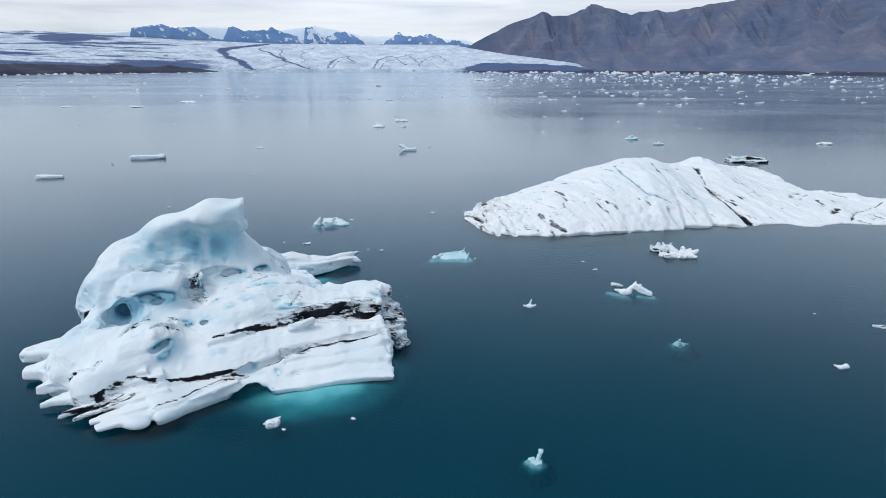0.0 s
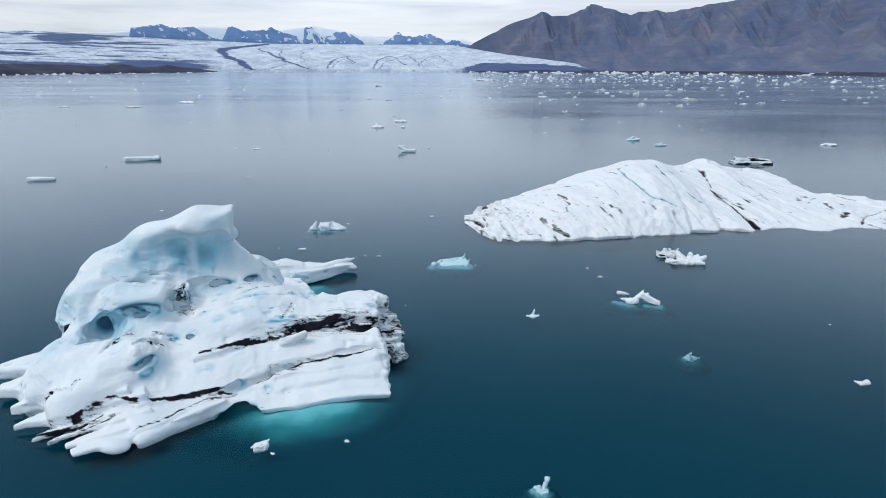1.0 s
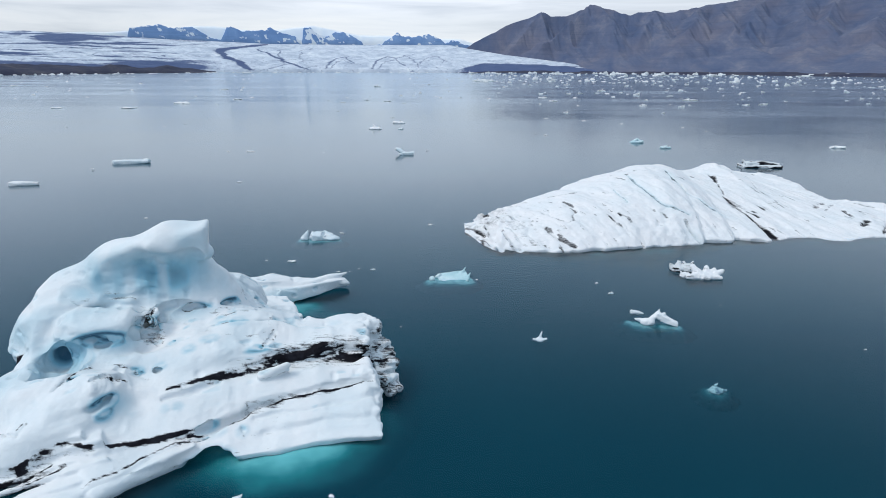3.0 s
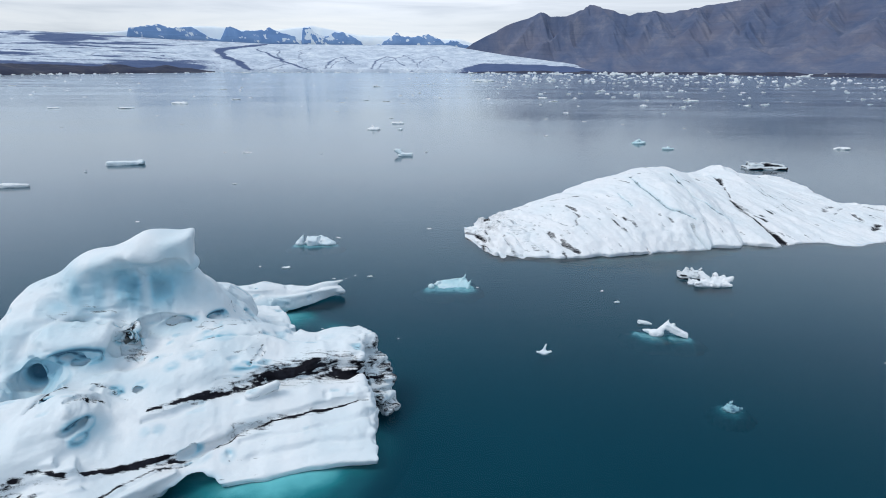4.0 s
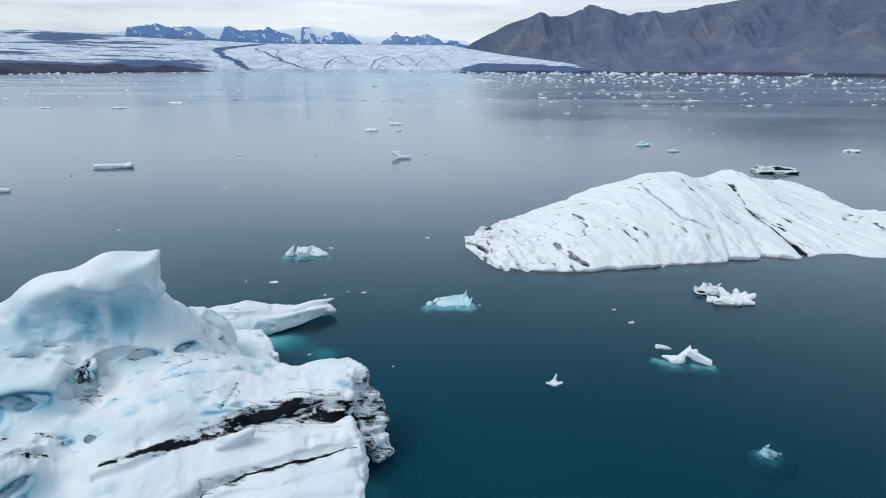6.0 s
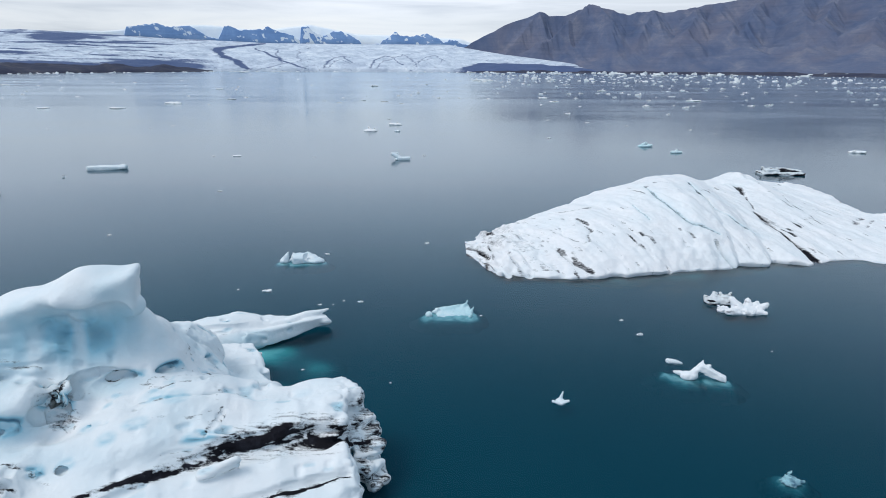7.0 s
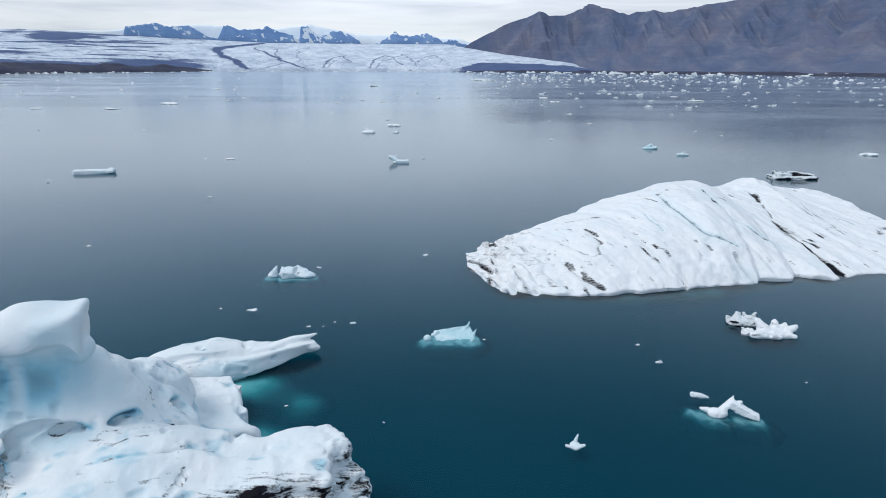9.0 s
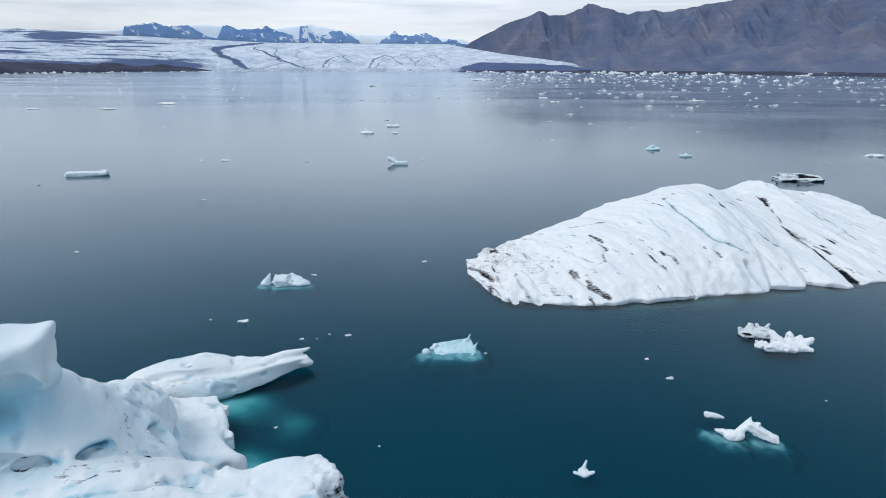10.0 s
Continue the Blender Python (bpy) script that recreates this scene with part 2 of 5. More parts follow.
def vnoise(x, y, z, seed=0):
    fx, fy, fz = np.floor(x), np.floor(y), np.floor(z)
    ix, iy, iz = fx.astype(np.int32), fy.astype(np.int32), fz.astype(np.int32)
    u, v, w = (x - fx).astype(np.float32), (y - fy).astype(np.float32), (z - fz).astype(np.float32)
    u, v, w = (a * a * a * (a * (a * 6 - 15) + 10) for a in (u, v, w))
    res = 0
    for dx in (0, 1):
        for dy in (0, 1):
            for dz in (0, 1):
                wt_ = (u if dx else 1 - u) * (v if dy else 1 - v) * (w if dz else 1 - w)
                res = res + wt_ * hashed(ix + dx, iy + dy, iz + dz, seed)
    return res


def fbm(x, y, z, octaves=4, seed=0, gain=0.5):
    s, a = 0, 1.0
    for o in range(octaves):
        s = s + a * vnoise(x * 2 ** o + 13.7 * o, y * 2 ** o + 5.1 * o, z * 2 ** o + 9.3 * o, seed + o)
        a *= gain
    return s


def smin(a, b, k):
    h = np.clip(0.5 + 0.5 * (b - a) / k, 0, 1)
    return b * (1 - h) + a * h - k * h * (1 - h)


def smax(a, b, k):
    return -smin(-a, -b, k)


def ball(p, c, r, turn=0.0):
    x, y, z = p[0] - c[0], p[1] - c[1], p[2] - c[2]
    if turn:
        ca, sa = math.cos(radians(turn)), math.sin(radians(turn))
        x, y = ca * x + sa * y, -sa * x + ca * y
    k = np.sqrt((x / r[0]) ** 2 + (y / r[1]) ** 2 + (z / r[2]) ** 2)
    k2 = np.sqrt((x / r[0] ** 2) ** 2 + (y / r[1] ** 2) ** 2 + (z / r[2] ** 2) ** 2) + 1e-6
    return k * (k - 1) / k2


def block(p, c, half, rnd, turn=0.0, dip=0.0, lean=0.0):
    """A rounded box; turn about z, dip: z falls along +y by that slope, lean: z falls along +x."""
    x, y, z = p[0] - c[0], p[1] - c[1], p[2] - c[2]
    if turn:
        ca, sa = math.cos(radians(turn)), math.sin(radians(turn))
        x, y = ca * x + sa * y, -sa * x + ca * y
    z = z + dip * y + lean * x
    qx, qy, qz = np.abs(x) - half[0] + rnd, np.abs(y) - half[1] + rnd, np.abs(z) - half[2] + rnd
    o = np.sqrt(np.maximum(qx, 0) ** 2 + np.maximum(qy, 0) ** 2 + np.maximum(qz, 0) ** 2)
    return o + np.minimum(np.maximum(qx, np.maximum(qy, qz)), 0) - rnd


def spar(p, a, b, ra, rb, squash=1.0):
    """A tapered round bar from a to b; squash > 1 flattens it."""
    ax, ay, az = a
    dx, dy, dz = b[0] - ax, b[1] - ay, b[2] - az
    x, y, z = p[0] - ax, p[1] - ay, p[2] - az
    t = np.clip((x * dx + y * dy + z * dz) / (dx * dx + dy * dy + dz * dz), 0, 1)
    return np.sqrt((x - t * dx) ** 2 + (y - t * dy) ** 2 + ((z - t * dz) * squash) ** 2) - (ra + (rb - ra) * t)


def plate(p, a, b, wa, wb, th, rnd=0.1):
    """A thin tapered slab from a to b, wa and wb half wide at its ends, th half thick, with fairly sharp edges."""
    dx, dy, dz = b[0] - a[0], b[1] - a[1], b[2] - a[2]
    run = math.hypot(dx, dy)
    x, y, z = p[0] - a[0], p[1] - a[1], p[2] - a[2]
    al = (x * dx + y * dy) / run
    t = np.clip(al / run, 0, 1)
    side = np.abs(-x * dy + y * dx) / run - (wa + (wb - wa) * t)
    up = np.abs(z - dz * t) - th * (1 - 0.45 * t)
    end = np.abs(al - run / 2) - run / 2
    o = np.sqrt(np.maximum(side + rnd, 0) ** 2 + np.maximum(up + rnd, 0) ** 2 + np.maximum(end + rnd, 0) ** 2)
    return o + np.minimum(np.maximum(np.maximum(side, up), end) + rnd, 0) - rnd


def grid(lo, hi, h):
    ax = [np.arange(lo[i], hi[i] + h, h, dtype=np.float32) for i in range(3)]
    return np.meshgrid(*ax, indexing="ij")


def carve(solid, lo, hi, h, cell=16, slack=1.6):
    """solid() on a regular grid, worked out only in the blocks that its surface may pass; elsewhere just the sign."""
    n = [int(math.ceil((hi[i] - lo[i]) / h / cell)) * cell + 1 for i in range(3)]
    mids = np.meshgrid(*[lo[i] + h * (np.arange((n[i] - 1) // cell) + 0.5) * cell for i in range(3)], indexing="ij")
    rough = solid([m.astype(np.float32) for m in mids])
    F = np.repeat(np.repeat(np.repeat(rough, cell, 0), cell, 1), cell, 2)
    F = np.pad(F, ((0, 1), (0, 1), (0, 1)), mode="edge").astype(np.float32)
    reach = cell * h * 0.87 * slack
    near = np.argwhere(np.abs(rough) < reach)
    step = np.arange(cell + 1)
    gx, gy, gz = np.meshgrid(step, step, step, indexing="ij")
    for k in range(0, len(near), 96):
        c = near[k:k + 96] * cell
        ix = c[:, 0, None, None, None] + gx
        iy = c[:, 1, None, None, None] + gy
        iz = c[:, 2, None, None, None] + gz
        p = [(lo[i] + h * a).astype(np.float32) for i, a in enumerate((ix, iy, iz))]
        F[ix, iy, iz] = solid(p)
    return F


def net(F, lo, h):
    """Vertices and quads of the surface F = 0 on a regular grid (naive surface nets)."""
    nx, ny, nz = F.shape
    ins = F < 0
    cnt = np.zeros((nx - 1, ny - 1, nz - 1), np.int8)
    for a in (0, 1):
        for b in (0, 1):
            for c in (0, 1):
                cnt += ins[a:nx - 1 + a, b:ny - 1 + b, c:nz - 1 + c]
    act = np.argwhere((cnt > 0) & (cnt < 8))
    ident = -np.ones(cnt.shape, np.int64)
    ident[tuple(act.T)] = np.arange(len(act))
    total_, num = np.zeros((len(act), 3)), np.zeros(len(act))
    corners = [(a, b, c) for a in (0, 1) for b in (0, 1) for c in (0, 1)]
    for p in corners:
        for k in range(3):
            if p[k]:
                continue
            q = list(p)
            q[k] = 1
            fa = F[act[:, 0] + p[0], act[:, 1] + p[1], act[:, 2] + p[2]]
            fb = F[act[:, 0] + q[0], act[:, 1] + q[1], act[:, 2] + q[2]]
            m = (fa < 0) != (fb < 0)
            t = np.where(m, fa / np.where(m, fa - fb, 1), 0)
            at = np.tile(np.array(p, float), (len(act), 1))
            at[:, k] += t
            total_ += at * m[:, None]
            num += m
    verts = (act + total_ / num[:, None]) * h + np.array(lo)
    quads = []
    for k in range(3):
        i, j = [(1, 2), (2, 0), (0, 1)][k]
        sl0, sl1 = [slice(None)] * 3, [slice(None)] * 3
        sl0[k], sl1[k] = slice(0, -1), slice(1, None)
        d0, d1 = ins[tuple(sl0)], ins[tuple(sl1)]
        e = np.argwhere(d0 != d1)
        lim = np.array(cnt.shape)
        e = e[(e[:, i] > 0) & (e[:, j] > 0) & (e[:, i] < lim[i]) & (e[:, j] < lim[j])]
        flip = ~d0[tuple(e.T)]
        u, v = np.zeros(3, int), np.zeros(3, int)
        u[i], v[j] = 1, 1
        q = np.stack([ident[tuple((e - u - v).T)], ident[tuple((e - v).T)], ident[tuple(e.T)], ident[tuple((e - u).T)]], 1)
        q[flip] = q[flip][:, ::-1]
        quads.append(q)
    return verts, np.concatenate(quads)


def mesh_from(name, verts, quads, mat, smooth=True, **attrs):
    me = bpy.data.meshes.new(name)
    me.vertices.add(len(verts))
    me.vertices.foreach_set("co", np.ascontiguousarray(verts, np.float32).ravel())
    n = quads.shape[1]
    me.loops.add(quads.size)
    me.loops.foreach_set("vertex_index", np.ascontiguousarray(quads, np.int32).ravel())
    me.polygons.add(len(quads))
    me.polygons.foreach_set("loop_start", np.arange(0, quads.size, n, dtype=np.int32))
    me.update(calc_edges=True)
    me.polygons.foreach_set("use_smooth", np.full(len(quads), smooth))
    for k, v in attrs.items():
        me.attributes.new(k, "FLOAT", "POINT").data.foreach_set("value", np.ascontiguousarray(v, np.float32))
    me.materials.append(mat)
    me.validate()
    return me


def normals_of(verts, quads):
    a, b, c, d = (verts[quads[:, i]] for i in range(4))
    fn = np.cross(c - a, d - b)
    n = np.zeros_like(verts)
    for i in range(4):
        np.add.at(n, quads[:, i], fn)
    return n / (np.linalg.norm(n, axis=1, keepdims=True) + 1e-9)


def part(name, me, parent, label=""):
    ob = new(name, me)
    ob.parent = parent
    return tagged(ob, label=label)


def thing(name, at, label, category, group="", kind=""):
    ob = new(name)
    ob.location = at
    ob.empty_display_size = 0.1
    return tagged(ob, label, category, group, kind)

# ---- the lake ----


def sheet(name, z, mat, label, category):
    """A round sheet out to the horizon, finer near the middle."""
    bm = bmesh.new()
    rings = [8, 20, 40, 70, 120, 200, 400, 800, 1600, 3200, 4900]
    seg = 96
    mid = bm.verts.new((0, 40, z))
    last = None
    for r in rings:
        ring = [bm.verts.new((r * math.sin(2 * math.pi * i / seg), 40 * (1 - r / 4900) + r * math.cos(2 * math.pi * i / seg), z)) for i in range(seg)]
        for i in range(seg):
            j = (i + 1) % seg
            bm.faces.new((mid, ring[j], ring[i]) if last is None else (last[i], last[j], ring[j], ring[i]))
        last = ring
    bmesh.ops.recalc_face_normals(bm, faces=bm.faces)
    me = bpy.data.meshes.new(name)
    bm.to_mesh(me)
    bm.free()
    if me.polygons[0].normal.z < 0:
        me.flip_normals()
    me.materials.append(mat)
    return tagged(new(name, me), label, category, kind="structure")


sheet("water", 0.0, WATER, "calm dark teal lake surface with small ripples", "water")
sheet("ground", -1.0, MURK, "deep silty teal water below the surface", "lake bed")

# ---- the layered iceberg ----
TURN = 17.0                                     # its layers strike 17 degrees off the x axis
CT, ST = math.cos(radians(TURN)), math.sin(radians(TURN))


def to_world(v):
    return np.stack([CT * v[:, 0] - ST * v[:, 1], ST * v[:, 0] + CT * v[:, 1], v[:, 2]], 1)


def field_mesh(name, gx, gy, gz, off, turn=None, mat=None):
    verts = np.stack([gx, gy, gz], -1).reshape(-1, 3)
    verts = (turn(verts) if turn else verts) - off
    i = np.arange(gx.size).reshape(gx.shape)
    quads = np.stack([i[:-1, :-1], i[1:, :-1], i[1:, 1:], i[:-1, 1:]], -1).reshape(-1, 4)
    keep = (gz.reshape(-1)[quads] > -1.03).any(1)
    quads = quads[keep]
    used, inv = np.unique(quads, return_inverse=True)
    return mesh_from(name, verts[used], inv.reshape(-1, 4), mat or FOOT_GLOW)


def seam_at(x, y, z, pts):
    """Distance from a line, in half widths of the line there, and the side it lies on (1: towards -y)."""
    best = np.full(np.shape(x), 1e3, np.float32)
    side = np.zeros(np.shape(x), np.float32)
    for (ax, ay, aw, az), (bx, by, bw, bz) in zip(pts, pts[1:]):
        t = np.clip(((x - ax) * (bx - ax) + (y - ay) * (by - ay)) / ((bx - ax) ** 2 + (by - ay) ** 2), 0, 1)
        w = aw + (bw - aw) * t
        off = np.maximum(np.abs(z - az - (bz - az) * t) - 0.35 - 0.5 * w, 0) * 2.5
        r = np.hypot(np.hypot(x - ax - t * (bx - ax), y - ay - t * (by - ay)), off)
        sg = ((x - ax) * (by - ay) - (y - ay) * (bx - ax)) / math.hypot(bx - ax, by - ay) / w
        m = r / w < best
        best, side = np.where(m, r / w, best), np.where(m, np.clip(sg, -1, 1), side)
    return best, side


def near_seam(p, pts, reach):
    """Indices of the points that a line can touch, within so many half widths of it."""
    m = reach * max(a[2] for a in pts)
    keep = np.ones(np.shape(p[0]), bool)
    for k, j in ((0, 0), (1, 1), (2, 3)):
        v = [a[j] for a in pts]
        r = m if k < 2 else m + 0.8
        keep &= (p[k] > min(v) - r) & (p[k] < max(v) + r)
    return np.nonzero(keep)


SEAMS = []


def seam(deep, drop, ash, *pts):
    """A seam of the iceberg in plan: groove depth, step, ash with painted shade, and points with half widths."""
    SEAMS.append((pts, deep, drop, ash))


# the black ash band, and the long crack below it
seam(0.85, 0.25, 1.08, (-5.5, 47.8, 0.07, 3.3), (-4.5, 47.9, 0.08, 3.4), (-1.7, 48.6, 0.12, 3.5), (0.7, 49.1, 0.2, 3.6), (3.2, 49.6, 0.42, 3.9), (5.8, 49.8, 0.55, 3.9), (7.8, 49.5, 0.5, 3.5), (10.4, 49.9, 0.35, 2.4))
seam(0.34, 0.25, 1.5, (-13.6, 43.9, 0.16, 1.2), (-12.7, 44.5, 0.18, 1.6), (-11.4, 44.6, 0.13, 2.0), (-9.8, 44.1, 0.09, 1.8), (-7.9, 44.5, 0.08, 1.7), (-5.8, 44.7, 0.08, 1.6), (-3.3, 45.0, 0.08, 1.3),
     (-0.7, 45.7, 0.11, 1.5), (-0.1, 46.2, 0.16, 1.8), (2.8, 46.6, 0.12, 2.0), (8.8, 47.0, 0.12, 2.1))
seam(0.16, 0.12, 0.6, (-9.8, 41.9, 0.08, 0.8), (-8.1, 42.5, 0.08, 1.0), (-6.7, 43.6, 0.08, 1.0), (-4.9, 44.3, 0.08, 0.9), (-2.9, 44.7, 0.08, 1.0))
seam(0.14, 0.14, 0.0, (0.3, 45.4, 0.12, 1.3), (4.6, 45.5, 0.1, 1.5), (8.8, 45.9, 0.1, 1.6))
seam(0.12, 0.20, 0.0, (0.8, 44.2, 0.12, 0.8), (4.8, 44.5, 0.12, 0.9), (8.8, 44.4, 0.12, 0.9))
# under the summit face
seam(0.28, 0.0, 0.18, (-12.6, 55.6, 0.08, 7.6), (-11.2, 55.7, 0.09, 8.0), (-9.7, 55.2, 0.11, 8.2), (-8.3, 54.9, 0.1, 7.9), (-7.5, 54.5, 0.08, 7.2))
# round the nose and the pools
seam(0.20, 0.0, 0.65, (-12.1, 48.0, 0.10, 4.7), (-11.2, 49.2, 0.14, 4.8), (-10.5, 50.0, 0.1, 4.8))
seam(0.10, 0.06, 0.55, (-9.2, 50.2, 0.06, 4.7), (-7.5, 49.6, 0.07, 4.0), (-6.8, 49.1, 0.05, 3.7))
seam(0.28, 0.0, 0.9, (-9.7, 47.4, 0.10, 4.9), (-9.0, 48.0, 0.18, 4.6), (-8.2, 48.4, 0.08, 4.3))
# between the plates of the left side: the shade of the gaps painted in as ash
seam(0.16, 0.10, 0.6, (-18.0, 47.2, 0.07, 0.9), (-16.7, 46.9, 0.07, 1.6), (-14.8, 46.1, 0.08, 2.4), (-13.9, 45.6, 0.08, 2.8))
seam(0.16, 0.0, 0.55, (-13.9, 45.4, 0.07, 3.0), (-13.3, 46.4, 0.08, 3.1))
seam(0.12, 0.0, 0.95, (-17.4, 44.8, 0.06, 0.5), (-15.7, 44.4, 0.10, 0.9), (-13.8, 44.0, 0.15, 1.1), (-12.5, 44.4, 0.16, 1.4))
seam(0.12, 0.0, 0.85, (-16.2, 43.5, 0.05, 0.4), (-13.8, 43.4, 0.10, 0.8), (-12.0, 43.9, 0.15, 1.2))
seam(0.12, 0.0, 0.75, (-15.0, 42.7, 0.05, 0.4), (-12.7, 43.0, 0.09, 0.7), (-11.0, 43.6, 0.10, 1.0))
seam(0.35, 0.0, 1.2, (-18.2, 53.2, 0.14, 2.4), (-17.0, 53.8, 0.30, 3.6), (-16.2, 53.9, 0.12, 4.4))
# creases of the right-hand body
seam(0.12, 0.0, 0.5, (1.0, 49.8, 0.06, 4.9), (1.3, 50.6, 0.08, 5.1), (1.9, 51.6, 0.05, 5.3))
seam(0.12, 0.06, 0.25, (-3.0, 52.2, 0.07, 5.8), (0.5, 52.6, 0.08, 5.5), (3.6, 53.0, 0.06, 5.3))
seam(0.10, 0.05, 0.2, (-1.5, 54.0, 0.07, 6.0), (2.5, 54.6, 0.07, 5.5))

# the dark clefts behind the summit, the slits on the saddle and the lip of the low arm; shade in the openings is
# painted as ash
seam(0.50, 0.0, 0.95, (-3.8, 59.9, 0.12, 7.4), (-3.2, 60.4, 0.36, 6.9), (-2.5, 60.9, 0.22, 6.6))
seam(0.35, 0.0, 0.80, (-2.3, 58.9, 0.10, 6.6), (-1.7, 58.6, 0.20, 6.2), (-1.0, 58.5, 0.10, 5.8))
seam(0.22, 0.05, 0.65, (0.4, 54.9, 0.06, 6.1), (1.4, 55.2, 0.11, 5.8), (2.3, 55.9, 0.06, 5.2))
seam(0.10, 0.0, 0.36, (-4.9, 55.05, 0.08, 6.5), (-4.1, 55.05, 0.13, 6.42), (-3.2, 54.5, 0.06, 6.45))
seam(0.22, 0.0, 0.75, (-7.8, 52.9, 0.08, 7.05), (-6.95, 53.3, 0.18, 7.05), (-6.4, 53.9, 0.08, 6.5))
seam(0.12, 0.0, 0.6, (-7.2, 53.0, 0.08, 5.6), (-6.9, 52.8, 0.15, 5.25), (-6.2, 52.2, 0.08, 5.2))
seam(0.25, 0.0, 0.70, (-0.5, 69.5, 0.10, 2.0), (0.1, 69.2, 0.18, 1.5), (0.9, 68.8, 0.08, 0.9))
seam(0.18, 0.15, 0.0, (-1.5, 70.6, 0.20, 2.2), (2.0, 70.6, 0.20, 1.9), (5.0, 71.2, 0.18, 1.6), (8.0, 72.2, 0.15, 1.4))
seam(0.14, 0.10, 0.25, (-3.0, 63.2, 0.10, 5.6), (-0.5, 63.6, 0.12, 4.6), (2.0, 64.6, 0.10, 3.4))
seam(0.14, 0.10, 0.20, (-1.5, 60.2, 0.10, 6.6), (0.4, 60.6, 0.12, 5.2), (2.4, 61.2, 0.10, 3.6))


HOLLOWS = []


def hollow(x, y, z, rx, ry, rz, soft):
    HOLLOWS.append(((x, y, z), (rx, ry, rz), max(soft, 0.22 * max(rx, ry, rz))))


hollow(-7.8, 53.9, 9.9, 4.4, 2.4, 1.7, 0.4)
hollow(-4.2, 53.6, 9.6, 1.9, 2.1, 1.8, 0.45)
hollow(-12.6, 51.0, 5.0, 2.0, 1.7, 1.1, 0.5)
hollow(-13.2, 52.0, 4.3, 0.8, 2.4, 0.72, 0.2)
hollow(-7.0, 52.6, 6.2, 0.9, 0.8, 0.65, 0.4)
hollow(-4.5, 54.0, 6.75, 2.0, 0.8, 0.36, 0.4)
hollow(-3.7, 54.75, 6.5, 1.1, 0.4, 0.20, 0.05)
hollow(-1.3, 55.3, 6.5, 0.9, 0.5, 0.26, 0.12)
hollow(-0.9, 55.5, 6.35, 0.4, 0.3, 0.14, 0.05)
hollow(-2.0, 52.7, 6.15, 0.6, 0.35, 0.2, 0.06)
hollow(-0.7, 52.3, 6.1, 0.5, 0.3, 0.15, 0.05)
hollow(-2.7, 50.9, 5.6, 0.5, 0.3, 0.22, 0.06)
hollow(0.7, 49.7, 4.7, 0.7, 0.4, 0.2, 0.15)
hollow(-4.2, 50.3, 5.1, 0.35, 0.25, 0.15, 0.05)
hollow(-7.6, 49.8, 4.1, 0.3, 0.25, 0.15, 0.05)
hollow(-6.1, 49.7, 4.3, 0.35, 0.25, 0.14, 0.05)
hollow(-5.4, 51.6, 5.2, 0.4, 0.25, 0.14, 0.05)
hollow(6.6, 52.8, 4.9, 0.5, 0.3, 0.14, 0.05)
hollow(-11.2, 48.5, 4.6, 0.35, 0.3, 0.2, 0.06)
hollow(1.2, 58.7, 4.85, 1.7, 0.9, 0.42, 0.3)
hollow(-8.4, 46.3, 3.8, 1.35, 0.75, 0.4, 0.2)
hollow(-9.0, 45.9, 3.2, 0.5, 0.5, 0.3, 0.1)
hollow(-4.7, 46.3, 2.9, 0.24, 0.3, 0.24, 0.05)
hollow(-5.6, 46.2, 2.9, 0.22, 0.3, 0.16, 0.05)
hollow(1.3, 49.8, 5.2, 0.2, 0.6, 0.2, 0.05)
hollow(2.4, 45.2, 1.75, 0.25, 0.3, 0.2, 0.05)
hollow(4.4, 45.3, 1.8, 0.2, 0.3, 0.2, 0.05)
hollow(-0.6, 44.6, 1.2, 0.35, 0.5, 0.3, 0.08)
hollow(1.8, 58.2, 3.2, 2.0, 1.1, 0.6, 0.3)
hollow(-10.2, 51.6, 5.9, 1.7, 1.1, 0.55, 0.5)
hollow(-16.6, 55.0, 3.0, 2.0, 1.1, 1.3, 0.3)
hollow(-2.7, 42.9, -0.15, 1.7, 2.3, 0.80, 0.30)
hollow(-2.6, 45.0, 1.3, 0.8, 0.6, 0.35, 0.15)
hollow(-4.6, 61.6, 6.6, 1.2, 1.0, 0.6, 0.2)
hollow(5.6, 69.0, -0.3, 3.2, 0.9, 0.85, 0.08)
hollow(-3.3, 60.1, 6.95, 0.9, 0.7, 0.4, 0.12)
hollow(1.4, 61.2, 3.3, 2.2, 0.5, 0.4, 0.1)


